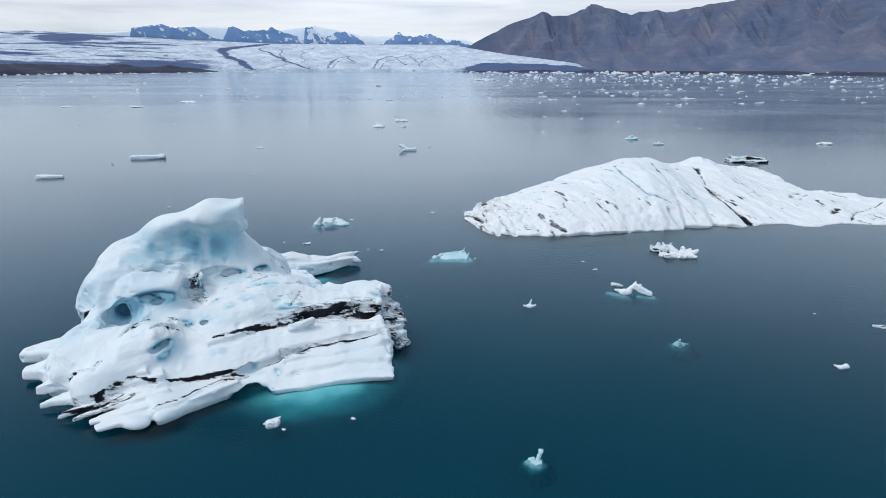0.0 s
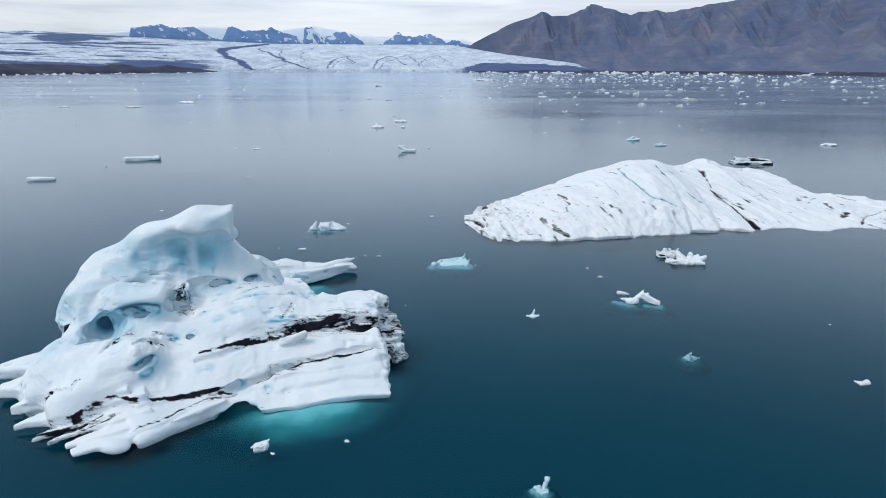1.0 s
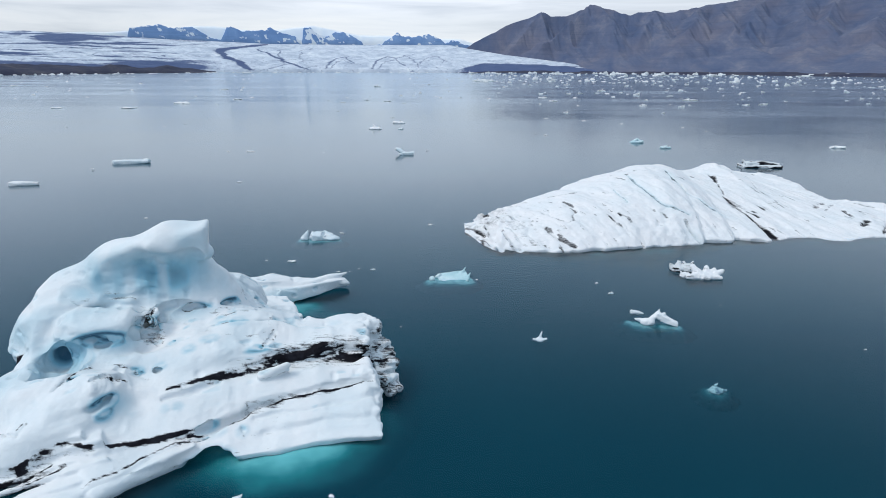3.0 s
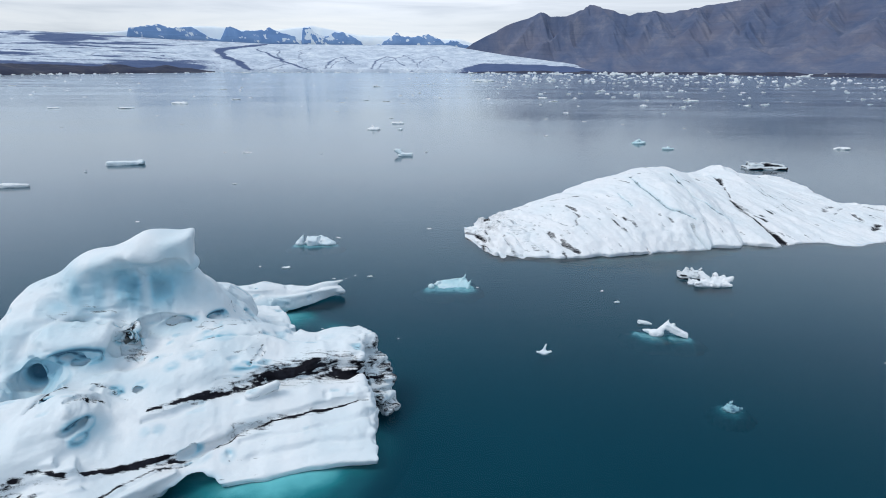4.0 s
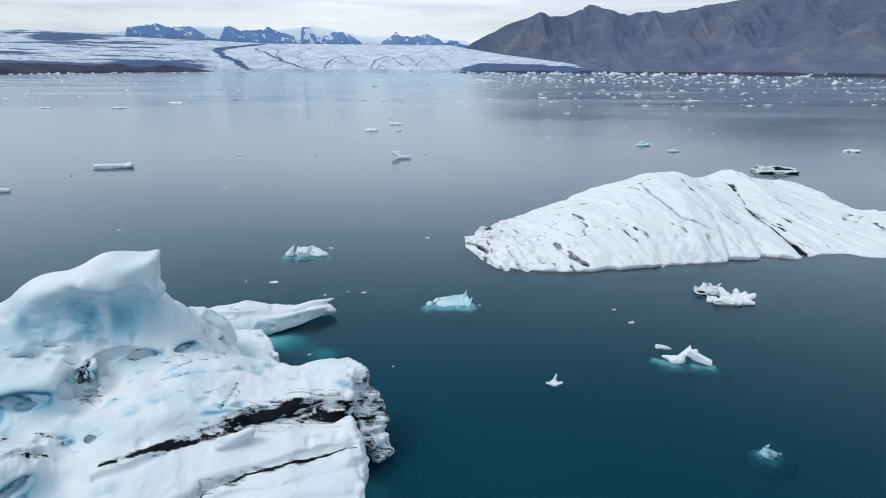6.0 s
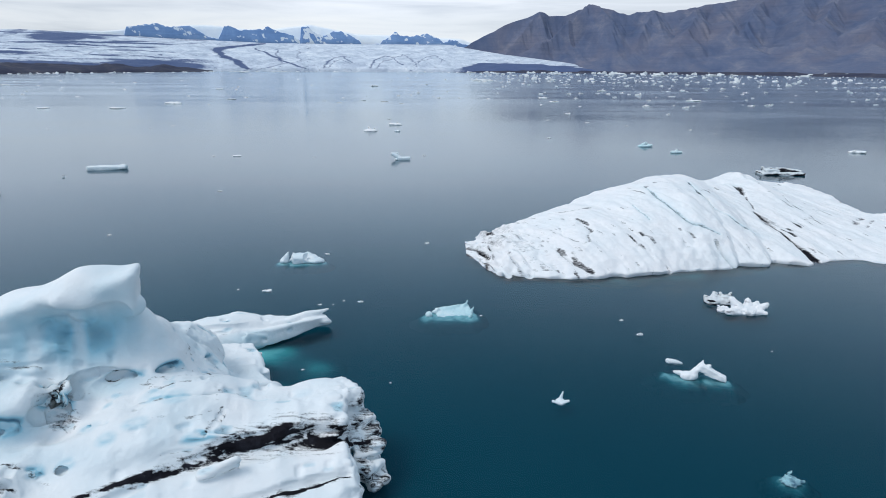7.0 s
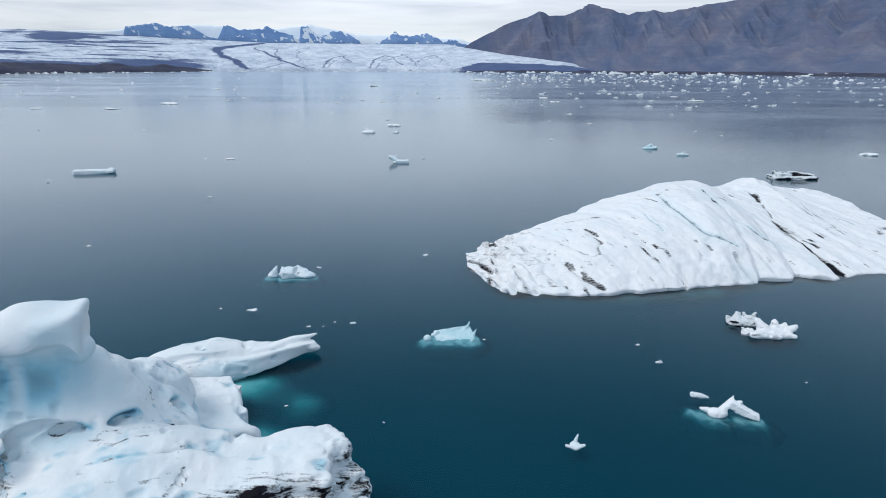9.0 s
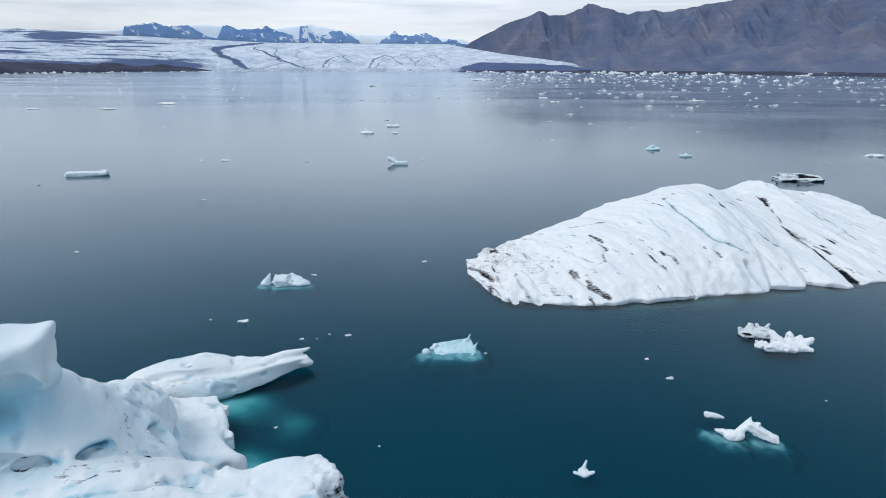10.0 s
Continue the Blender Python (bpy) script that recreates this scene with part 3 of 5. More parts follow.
def layered_solid(p):
    """The iceberg above the water, in its own axes: x along the layers, y across them."""
    wob = vnoise(p[0] * 0.16, p[1] * 0.16, p[2] * 0.2, 3)
    wob2 = vnoise(p[0] * 0.55, p[1] * 0.55, p[2] * 0.8, 5)
    q = (p[0] + 0.4 * wob + 0.12 * wob2, p[1] + 0.6 * vnoise(p[0] * 0.22, p[1] * 0.22, p[2] * 0.3, 4) + 0.2 * wob2, p[2] + 0.2 * wob)
    # the front slope, dipping towards the open water
    f = block(q, (1.9, 47.4, 1.05), (6.9, 4.1, 1.3), 0.5, 0, -0.46, 0.01)
    f = smin(f, block(q, (2.6, 45.7, 0.1), (6.1, 3.0, 0.78), 0.22, -1, -0.20, 0.01), 0.25)
    f = smin(f, block(q, (-6.6, 46.6, 0.5), (4.9, 3.6, 1.2), 0.45, 24, -0.34, 0.0), 0.5)
    f = smin(f, block(q, (1.8, 48.9, 2.0), (7.6, 2.9, 1.35), 0.5, 1, -0.48, -0.01), 0.5)
    f = smin(f, block(q, (-6.8, 47.8, 1.8), (5.4, 3.4, 1.45), 0.6, 6, -0.56, -0.02), 0.5)
    f = smin(f, block(q, (2.4, 52.0, 2.7), (6.8, 2.4, 2.05), 0.7, 0, -0.10, 0.05), 0.6)
    f = smin(f, ball(q, (-2.0, 54.0, 2.0), (7.0, 4.5, 4.2)), 1.2)
    # hill that carries the summit
    f = smin(f, ball(q, (-5.5, 57.5, 0.0), (8.6, 6.3, 7.6)), 1.4)
    f = smin(f, ball(q, (-5.3, 57.7, 4.3), (4.7, 3.6, 6.6)), 1.4)
    f = smin(f, ball(q, (-13.9, 57.4, 1.2), (4.1, 5.0, 7.4)), 1.4)
    f = smin(f, ball(q, (-2.0, 61.8, 3.5), (3.4, 2.8, 3.5)), 1.3)
    # summit ridge rising to the square-cut end
    f = smin(f, spar(q, (-13.2, 58.5, 7.6), (-9.0, 57.8, 9.3), 1.9, 2.4), 1.4)
    f = smin(f, spar(q, (-9.0, 57.8, 9.3), (-4.9, 55.9, 11.75), 2.3, 1.75), 1.2)
    f = smin(f, spar(q, (-7.6, 56.8, 10.35), (-4.9, 55.9, 11.85), 1.6, 1.6), 0.7)
    f = smin(f, block(q, (-4.6, 55.4, 11.6), (2.2, 1.35, 1.2), 0.45, 0, -0.05, -0.28), 0.9)
    f = smin(f, ball(q, (-2.9, 55.3, 11.0), (0.9, 1.0, 0.7)), 0.25)
    # the shoulder that runs down from the summit to the saddle
    f = smin(f, spar(q, (-4.0, 57.0, 9.4), (-2.5, 60.4, 6.2), 1.5, 1.5), 1.0)
    # bulge below the summit face
    f = smin(f, ball(q, (-10.2, 54.0, 5.0), (4.0, 2.6, 2.9)), 0.35)
    f = smin(f, ball(q, (-6.9, 53.9, 5.6), (1.7, 1.5, 1.7)), 0.6)
    # the steep left flank
    f = smax(f, -0.834 * (q[0] + 14.9) + 0.551 * (q[2] - 9.4) + 0.25 * wob2, 0.6)
    # the front left hill and its nose
    f = smin(f, ball(q, (-12.0, 51.0, 0.0), (7.4, 5.6, 5.2)), 1.0)
    f = smin(f, spar(q, (-9.7, 47.9, 3.7), (-14.4, 45.8, 1.1), 1.6, 1.7), 1.2)
    f = smin(f, spar(q, (-9.6, 46.9, 4.75), (-8.6, 48.6, 4.5), 0.5, 0.4), 0.25)
    f = smin(f, spar(q, (-13.0, 49.5, 3.6), (-17.0, 48.0, 1.4), 1.1, 0.9), 0.6)
    # tongues that reach out over the water: overlapping tilted plates
    f = smin(f, plate(q, (-12.5, 53.4, 1.9), (-21.9, 54.2, 0.9), 3.0, 0.7, 0.95, 0.35), 0.5)
    f = smin(f, plate(q, (-12.5, 50.8, 1.6), (-21.0, 50.9, 0.65), 3.4, 0.55, 0.85, 0.3), 0.4)
    f = smin(f, plate(q, (-10.8, 49.0, 2.1), (-19.1, 47.7, 0.50), 4.2, 0.08, 0.66, 0.12), 0.2)
    f = smin(f, plate(q, (-9.5, 47.0, 2.05), (-18.2, 44.9, 0.38), 2.6, 0.06, 0.44, 0.08), 0.06)
    f = smin(f, plate(q, (-9.2, 45.8, 1.45), (-16.4, 43.6, 0.34), 1.7, 0.06, 0.34, 0.07), 0.05)
    f = smin(f, plate(q, (-9.2, 45.0, 1.15), (-15.4, 42.7, 0.30), 1.4, 0.06, 0.32, 0.07), 0.05)
    f = smin(f, plate(q, (-8.9, 44.1, 0.70), (-14.2, 41.8, 0.28), 1.2, 0.25, 0.30, 0.08), 0.12)
    f = smin(f, plate(q, (-9.4, 42.9, 0.28), (-13.6, 41.0, 0.22), 1.0, 0.40, 0.28, 0.08), 0.2)
    f = smin(f, ball(q, (-11.0, 41.4, 0.1), (1.0, 0.7, 0.5)), 0.2)
    f = smin(f, plate(q, (-4.0, 45.0, 0.62), (-9.3, 43.0, 0.40), 1.3, 0.95, 0.55, 0.18), 0.2)
    # saddle and the low arm behind
    f = smin(f, block(q, (0.4, 60.6, 0.6), (4.0, 4.6, 2.2), 0.8, 24, 0.06, 0.12), 0.9)
    f = smin(f, ball(q, (-1.8, 64.6, 0.8), (4.2, 3.4, 3.1)), 0.7)
    f = smin(f, block(q, (1.6, 63.8, 1.9), (2.7, 2.7, 0.6), 0.15, 12, -0.05, 0.16), 0.25)
    f = smin(f, block(q, (2.2, 66.0, 0.7), (1.9, 2.6, 0.6), 0.12, -14, 0.04, 0.1), 0.2)
    f = smin(f, ball(q, (0.4, 72.0, 0.4), (5.1, 2.8, 2.5)), 0.35)
    f = smin(f, plate(q, (2.5, 71.6, 1.0), (10.6, 72.6, 0.72), 2.1, 0.45, 0.92, 0.14), 0.25)
    f = smin(f, spar(q, (7.2, 72.7, 0.95), (10.75, 73.0, 1.72), 0.75, 0.10), 0.2)
    f = smin(f, ball(q, (10.2, 72.3, 0.65), (0.75, 0.6, 0.5)), 0.15)
    f = smin(f, ball(q, (-6.0, 64.0, 0.0), (6.0, 5.0, 3.4)), 1.2)
    # broken blocks of the right-hand end
    f = smin(f, block(q, (9.1, 52.8, 3.0), (1.15, 1.2, 1.55), 0.2, 24), 0.15)
    f = smin(f, block(q, (10.15, 52.1, 2.25), (1.0, 1.1, 0.8), 0.2, 35), 0.12)
    f = smin(f, block(q, (10.55, 50.9, 1.5), (0.95, 1.1, 0.7), 0.2, 10, 0.2), 0.12)
    f = smin(f, block(q, (10.5, 49.7, 0.7), (0.9, 0.9, 0.55), 0.15, 40, 0.0, 0.2), 0.12)
    f = smin(f, block(q, (11.0, 48.9, 0.15), (0.7, 0.6, 0.35), 0.12, 20), 0.08)
    # hollows, ragged at the rim
    w3 = vnoise(p[0] * 0.9, p[1] * 0.9, p[2] * 0.9, 6)
    w4 = vnoise(p[0] * 2.1, p[1] * 2.1, p[2] * 2.1, 8)
    w = (q[0] + 0.45 * w3 + 0.18 * w4, q[1] + 0.35 * wob2 + 0.2 * w4, q[2] + 0.22 * vnoise(p[0] * 0.8, p[1] * 0.8, p[2] * 0.8, 7))
    for c, r, k in HOLLOWS:
        i = np.nonzero((np.abs(w[0] - c[0]) < r[0] + 2 * k) & (np.abs(w[1] - c[1]) < r[1] + 2 * k) & (np.abs(w[2] - c[2]) < r[2] + 2 * k))
        if len(i[0]):
            f[i] = smax(f[i], -ball([a[i] for a in w], c, r), k)
    # seams: grooves with the lower side stepped down
    for pts, deep, drop, dirty in SEAMS:
        i = near_seam(q, pts, 9.0 if drop else 3.0)
        if len(i[0]):
            d, side = seam_at(q[0][i], q[1][i], q[2][i], pts)
            f[i] += deep * np.exp(-d * d) + drop * np.exp(-(d / 4.0) ** 2) * np.clip(0.5 + 0.5 * side, 0, 1)
    # a melt notch along the waterline
    f = f + 0.10 * np.clip((0.2 - p[2]) / 0.2, 0, 1)
    # a knob of ice left in the cleft
    f = smin(f, spar(q, (0.6, 48.0, 3.2), (2.6, 48.3, 3.55), 0.35, 0.45), 0.12)
    return f


def layered_detail(v, n):
    """Melt scallops, thin ledges and pitting, as a push along the normal."""
    x, y, z = v.T
    ns = [vnoise(x * k, y * k, z * k * 1.2, 21 + i) for i, k in enumerate((0.30, 0.7, 1.6))]
    soft_ = [np.sqrt(a * a + 0.012) for a in ns]
    d = -0.70 * soft_[0] - 0.24 * soft_[1] - 0.05 * soft_[2] + 0.30
    sheet_ = np.clip((51.0 - y) / 1.5, 0, 1) * np.clip((x + 8) / 2, 0, 1)
    fan = np.clip((50.5 - y) / 1.5, 0, 1) * np.clip((-7 - x) / 2, 0, 1)
    thin = np.clip((-14.5 - x) / 2, 0, 1) * np.clip((2.8 - z) / 0.8, 0, 1)
    low_front = np.clip((45.2 - y) / 0.8, 0, 1) * np.clip((-8.5 - x) / 1.5, 0, 1)
    d = d * np.clip(1 - 0.72 * sheet_ - 0.55 * fan - 0.6 * np.clip((y - 66) / 2, 0, 1), 0.2, 1) * (1 - 0.85 * np.maximum(thin, low_front))
    # faint bedding
    lay = z - 0.5 * (y - 46) + 0.25 * vnoise(x * 0.25, y * 0.25, z * 0.25, 24)
    d = d + (0.07 * vnoise(x * 0.12, lay * 2.6, lay * 0, 25) - 0.05 * np.abs(vnoise(x * 0.2, lay * 5.0, lay * 0, 26))) * np.clip(1.6 - np.abs(y - 47.5) / 3, 0, 1) * (1 - np.maximum(thin, low_front))
    right = np.clip((x - 8.0) / 1.5, 0, 1) * np.clip((56 - y) / 2, 0, 1)
    d = d + right * 0.28 * np.abs(fbm(x * 0.9, y * 0.9, z * 1.9, 3, 27)) + 0.016 * fbm(x * 2.8, y * 2.8, z * 3.6, 3, 37)
    band = np.exp(-((y - 49.5 - 0.06 * x) / 0.9) ** 2) * np.clip((x + 1) / 3, 0, 1)
    d = d + 0.24 * band * vnoise(x * 0.35, y * 3.2 - z * 1.2, z * 3.6, 38)
    dent = np.maximum(vnoise(x * 0.9, y * 2.0, z * 2.0, 39) - 0.55, 0)
    d = d - 0.5 * dent * np.clip((y - 46) / 3, 0, 1)
    pit = np.maximum(vnoise(x * 1.15, y * 1.15, z * 1.15, 31) - 0.62, 0)
    calm_ = 1 - 0.72 * np.clip((z - 8.0) / 2.0, 0, 1)
    return (d - 0.75 * pit * np.clip((y - 45) / 4, 0, 1)) * calm_


def layered_iceberg():
    root = thing("iceberg", to_world(np.array([[-3.0, 54.0, 0.0]]))[0], "tall layered white iceberg with blue hollows and black ash bands", "iceberg")
    off = np.array(root.location)
    h = 0.11
    lo, hi = (-24.5, 39.0, -0.2), (14.0, 77.0, 15.0)
    verts, quads = net(carve(layered_solid, lo, hi, h), lo, h)
    n = normals_of(verts, quads)
    verts = verts + n * layered_detail(verts, n)[:, None]
    n = normals_of(verts, quads)
    x, y, z = verts.T
    ragged = 0.45 * fbm(x * 1.4, y * 1.4, z * 1.4, 2, 75)
    dirt_shade = np.zeros_like(x)
    for pts, deep, drop, dirty in SEAMS:
        if dirty:
            d, side = seam_at(x, y, z, pts)
            streak = np.clip(0.95 + 1.3 * vnoise(x * 0.4, y * 2.6 - z * 2.0, z * 4.0, 74) + 0.5 * vnoise(x * 1.2, y * 5 - z * 3, z * 6, 76), 0.1, 1.25)
            dirt_shade = np.maximum(dirt_shade, dirty * streak * np.clip(1.5 - d + 0.8 * ragged, 0, 1))
            dirt_shade = np.maximum(dirt_shade, 0.30 * min(dirty, 1.0) * np.clip((3.4 - d) / 2.2 + 0.4 * ragged, 0, 1))
    hair = np.abs(vnoise(x * 0.13 + 0.2 * z, y * 0.8, z * 1.1, 64) + 0.15 * vnoise(x * 0.7, y * 1.3, z * 1.8, 65))
    dirt_shade = np.maximum(dirt_shade, 0.5 * np.clip(1 - hair / 0.03, 0, 1) * np.clip(vnoise(x * 0.2, y * 0.2, z * 0.2, 66) * 2.5 - 0.7, 0, 1))
    end = np.clip((x - 9.2) / 0.8, 0, 1) * np.clip((53.5 - y) / 2, 0, 1)
    dirt_shade = np.maximum(dirt_shade, 0.6 * end * np.clip(vnoise(x * 1.1, y * 1.1, z * 1.8, 70) + 0.35, 0, 1))
    # undersides darkened in patches by their facing: shade painted into the colour
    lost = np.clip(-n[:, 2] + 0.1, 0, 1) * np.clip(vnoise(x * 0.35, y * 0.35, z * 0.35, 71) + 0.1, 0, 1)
    dirt_shade = np.maximum(dirt_shade, 0.6 * lost * np.clip((6.5 - z) / 1.5, 0, 1))
    # dark spots in pocket, cave and plate gaps: painted shade along with ash
    for c, r in (((-6.9, 52.7, 5.5), 0.9), ((-7.4, 53.0, 6.1), 0.6), ((-17.6, 55.5, 3.6), 1.3), ((-12.6, 44.3, 0.9), 1.6), ((-11.2, 44.6, 1.4), 1.3), ((-9.0, 47.2, 4.3), 0.6), ((-7.2, 53.8, 6.3), 0.8)):
        dd = np.sqrt((x - c[0]) ** 2 + (y - c[1]) ** 2 + (z - c[2]) ** 2) / r
        dirt_shade = np.maximum(dirt_shade, 0.5 * np.clip(1.3 - dd, 0, 1) * np.clip(vnoise(x, y, z * 2, 73) + 0.4, 0, 1))
    # small dents: their bluish shadow painted in, dark here and blue below
    dent = np.maximum(vnoise(x * 0.9, y * 2.0, z * 2.0, 39) - 0.55, 0) * np.clip((y - 46) / 3, 0, 1) * np.clip((9 - z) / 2, 0, 1)
    dirt_shade = np.maximum(dirt_shade, 1.3 * np.clip(dent - 0.16, 0, 1))
    flute = 0.8 + 0.5 * vnoise(x * 1.3, y * 0.3, z * 0.25, 81)
    blue = 1.1 * flute * np.clip(1.3 - np.sqrt(((x + 6.5) / 6.0) ** 2 + ((y - 55.4) / 2.4) ** 2 + ((z - 9.4) / 2.2) ** 2), 0, 1)
    upper = np.clip((2 - x) / 6, 0, 1) * np.clip((z - 2.0) / 3, 0, 1) * np.clip((y - 47) / 4, 0, 1)
    blue = np.maximum(blue, upper * np.clip(0.16 + 0.4 * vnoise(x * 0.3, y * 0.3, z * 0.5, 82), 0, 1))
    blue = np.maximum(blue, 1.6 * dent)
    # hollows: blue ice, plus shade painted on far walls and roofs by facing
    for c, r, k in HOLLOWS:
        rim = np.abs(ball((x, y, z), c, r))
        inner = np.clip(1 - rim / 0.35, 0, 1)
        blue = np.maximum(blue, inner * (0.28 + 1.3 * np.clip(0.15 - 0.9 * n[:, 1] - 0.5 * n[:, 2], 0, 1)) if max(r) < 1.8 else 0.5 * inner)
        dirt_shade = np.maximum(dirt_shade, 0.25 * inner * np.clip(-n[:, 2] * 1.6 + 0.1, 0, 1) * (max(r) < 1.6))
    # blue ice patches; the strongest also paints the deep cave dark
    for c, r, a in (((-12.6, 52.2, 4.6), (2.6, 2.4, 1.9), 0.9), ((-13.2, 54.6, 4.2), (1.3, 2.2, 1.2), 2.2), ((-8.5, 54.4, 5.2), (1.0, 2.0, 0.9), 0.9), ((-4.4, 54.4, 6.4), (2.6, 1.2, 0.9), 0.55),
                    ((1.6, 58.3, 3.3), (2.6, 1.6, 1.0), 0.7), ((-8.5, 46.6, 3.5), (1.8, 1.2, 0.8), 0.6), ((-9.5, 52.0, 5.6), (2.6, 1.4, 1.0), 0.55), ((-10.5, 54.2, 7.0), (3.0, 2.0, 0.9), 0.4), ((-20.5, 54, 0.6), (2.0, 1.5, 0.7), 0.5), ((4, 69.5, 1.2), (4, 1.2, 0.7), 0.5), ((-12, 56, 8.2), (1.6, 2, 0.8), 0.5)):
        blue = np.maximum(blue, a * np.clip(1.2 - np.sqrt(((x - c[0]) / r[0]) ** 2 + ((y - c[1]) / r[1]) ** 2 + ((z - c[2]) / r[2]) ** 2), 0, 1))
    # steep and downward faces tinted bluer by their facing
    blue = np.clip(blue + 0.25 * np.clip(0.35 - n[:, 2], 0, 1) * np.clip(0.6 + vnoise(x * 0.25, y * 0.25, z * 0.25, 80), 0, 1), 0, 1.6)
    part("body", mesh_from("body", to_world(verts) - off, quads, ICE, dirt_shade=dirt_shade, blue=blue), root)
    # the part under water: a shelf that drops away, laid out for the painted glow
    gx, gy = np.meshgrid(np.arange(-27, 21, 0.5), np.arange(32, 82, 0.5), indexing="ij")
    rho = np.full(gx.shape, 9.0)
    for c, r in (((2.6, 46.2), (8.2, 7.0)), ((-7.0, 50.0), (10.0, 7.0)), ((-4.0, 56.0), (13.0, 8.0)), ((4.6, 60.5), (5.5, 6.0)), ((8.6, 65.5), (6.0, 6.0)), ((4.0, 69.5), (6.5, 4.5))):
        rho = smin(rho, np.hypot((gx - c[0]) / r[0], (gy - c[1]) / r[1]) + (0.70 if c[0] > 8 else 0.36 if c[1] > 58 else 0.0), 0.35)
    low = -0.12 - 0.72 * np.maximum(rho * 0.94, 0) ** 2.2 + 0.08 * vnoise(gx * 0.4, gy * 0.4, gx * 0, 90)
    part("glow_foot", field_mesh("glow_foot", gx, gy, np.clip(low, -1.05, -0.08), off, to_world), root, "turquoise ice shelf showing through the water")
    return root


layered_iceberg()

# ---- the long whaleback iceberg ----


def whale_profile(x):
    """Front waterline, ridge line and ridge height along x."""
    front = np.interp(x, [2, 3.7, 5.2, 6.3, 8.1, 11.2, 17.4, 24, 30, 35.1, 39.5, 40.3, 44.5, 45.5, 49.9, 52, 55, 59, 62.2, 65, 75, 100],
                      [99, 96.7, 94.0, 90.5, 88.2, 87.4, 87.0, 87.7, 89.1, 90.6, 91.4, 92.6, 92.3, 93.7, 92.8, 93.6, 94.5, 94.6, 93.5, 94.5, 94.8, 99])
    crest = np.interp(x, [2, 5, 8, 20, 36, 46, 56, 68, 72, 75, 81, 90, 100], [101, 100, 101, 107, 113, 120, 127, 131, 129.5, 117, 114, 111, 109])
    top = np.interp(x, [2, 3.5, 5, 7, 9, 14, 20, 25, 28, 32, 36, 42, 46, 51, 53.5, 56, 61.5, 68, 72, 73.2, 75, 79, 86, 100],
                    [0.02, 0.2, 0.8, 1.7, 2.7, 3.4, 4.8, 5.9, 6.7, 7.5, 8.4, 7.9, 6.2, 5.5, 6.0, 6.5, 4.6, 3.6, 3.5, 1.9, 1.5, 1.25, 0.6, 0.4])
    return front, crest, top


FLANK = []


def flank(deep, ash, blue, rag, *pts):
    """A crack or smear on the long iceberg: groove depth, ash (also the dark of cracks and nicks), blue ice,
    raggedness, and points with half widths.
    """
    FLANK.append((pts, deep, ash, blue, rag))


def flank_at(x, y, pts):
    best = np.full(np.shape(x), 1e3, np.float32)
    for (ax, ay, aw), (bx, by, bw) in zip(pts, pts[1:]):
        t = np.clip(((x - ax) * (bx - ax) + (y - ay) * (by - ay)) / ((bx - ax) ** 2 + (by - ay) ** 2), 0, 1)
        best = np.minimum(best, np.hypot(x - ax - t * (bx - ax), y - ay - t * (by - ay)) / (aw + (bw - aw) * t))
    return best


def near_flank(x, y, pts):
    """Indices of the points close enough to a crack to feel it."""
    xs, ys = [p[0] for p in pts], [p[1] for p in pts]
    r = 3.5 + 4 * max(p[2] for p in pts)
    return np.nonzero((x > min(xs) - r) & (x < max(xs) + r) & (y > min(ys) - r) & (y < max(ys) + r))


# the long thin cracks, grey-blue inside
flank(0.30, 0.58, 0.6, 0.15, (32.1, 108.1, 0.12), (32.5, 103.3, 0.15), (33.9, 99.1, 0.16), (34.8, 96.9, 0.16), (36.9, 95.6, 0.14), (38.6, 95.2, 0.10))
flank(0.35, 0.75, 0.6, 0.15, (40.4, 112.4, 0.12), (39.6, 105.8, 0.17), (40.3, 101.6, 0.18), (41.8, 100.4, 0.16), (43.2, 99.2, 0.22), (45.1, 98.4, 0.22))
flank(0.15, 0.42, 0.5, 0.3, (28.5, 102.1, 0.10), (28.9, 99.4, 0.11), (29.5, 97.4, 0.10))
flank(0.25, 0.60, 0.0, 0.4, (46.6, 118.0, 0.2), (47.4, 115.5, 0.25), (47.9, 113.0, 0.15))
# the dark crack that cuts down to the water
flank(0.35, 0.95, 0.0, 0.5, (52.1, 119.0, 0.42), (51.6, 115.8, 0.40), (51.2, 113.4, 0.20))
flank(0.20, 0.62, 0.0, 0.3, (51.2, 113.4, 0.16), (50.5, 111.1, 0.18), (49.6, 107.6, 0.14))
flank(0.35, 1.00, 0.0, 0.5, (49.0, 106.0, 0.28), (49.4, 103.9, 0.62), (49.4, 102.0, 0.55))
flank(0.15, 0.55, 0.0, 0.8, (49.8, 104.5, 0.3), (50.6, 102.6, 0.4))
flank(0.22, 0.95, 0.0, 0.2, (49.4, 102.0, 0.26), (50.1, 99.7, 0.15), (51.0, 97.8, 0.20))
flank(0.55, 1.3, 0.0, 0.15, (50.6, 98.4, 0.30), (51.2, 96.8, 0.70), (51.5, 95.0, 0.70), (51.5, 92.4, 0.60))
# smears of ash on the flank
flank(0.25, 0.80, 0.0, 1.2, (19.8, 99.4, 0.20), (20.5, 97.6, 0.55), (20.9, 95.4, 0.32))
flank(0.15, 0.70, 0.0, 0.5, (20.9, 95.6, 0.22), (20.2, 94.2, 0.18), (20.1, 92.8, 0.22))
flank(0.12, 0.70, 0.0, 0.6, (17.0, 98.6, 0.22), (17.1, 95.1, 0.16), (18.1, 93.3, 0.16), (19.4, 92.6, 0.22))
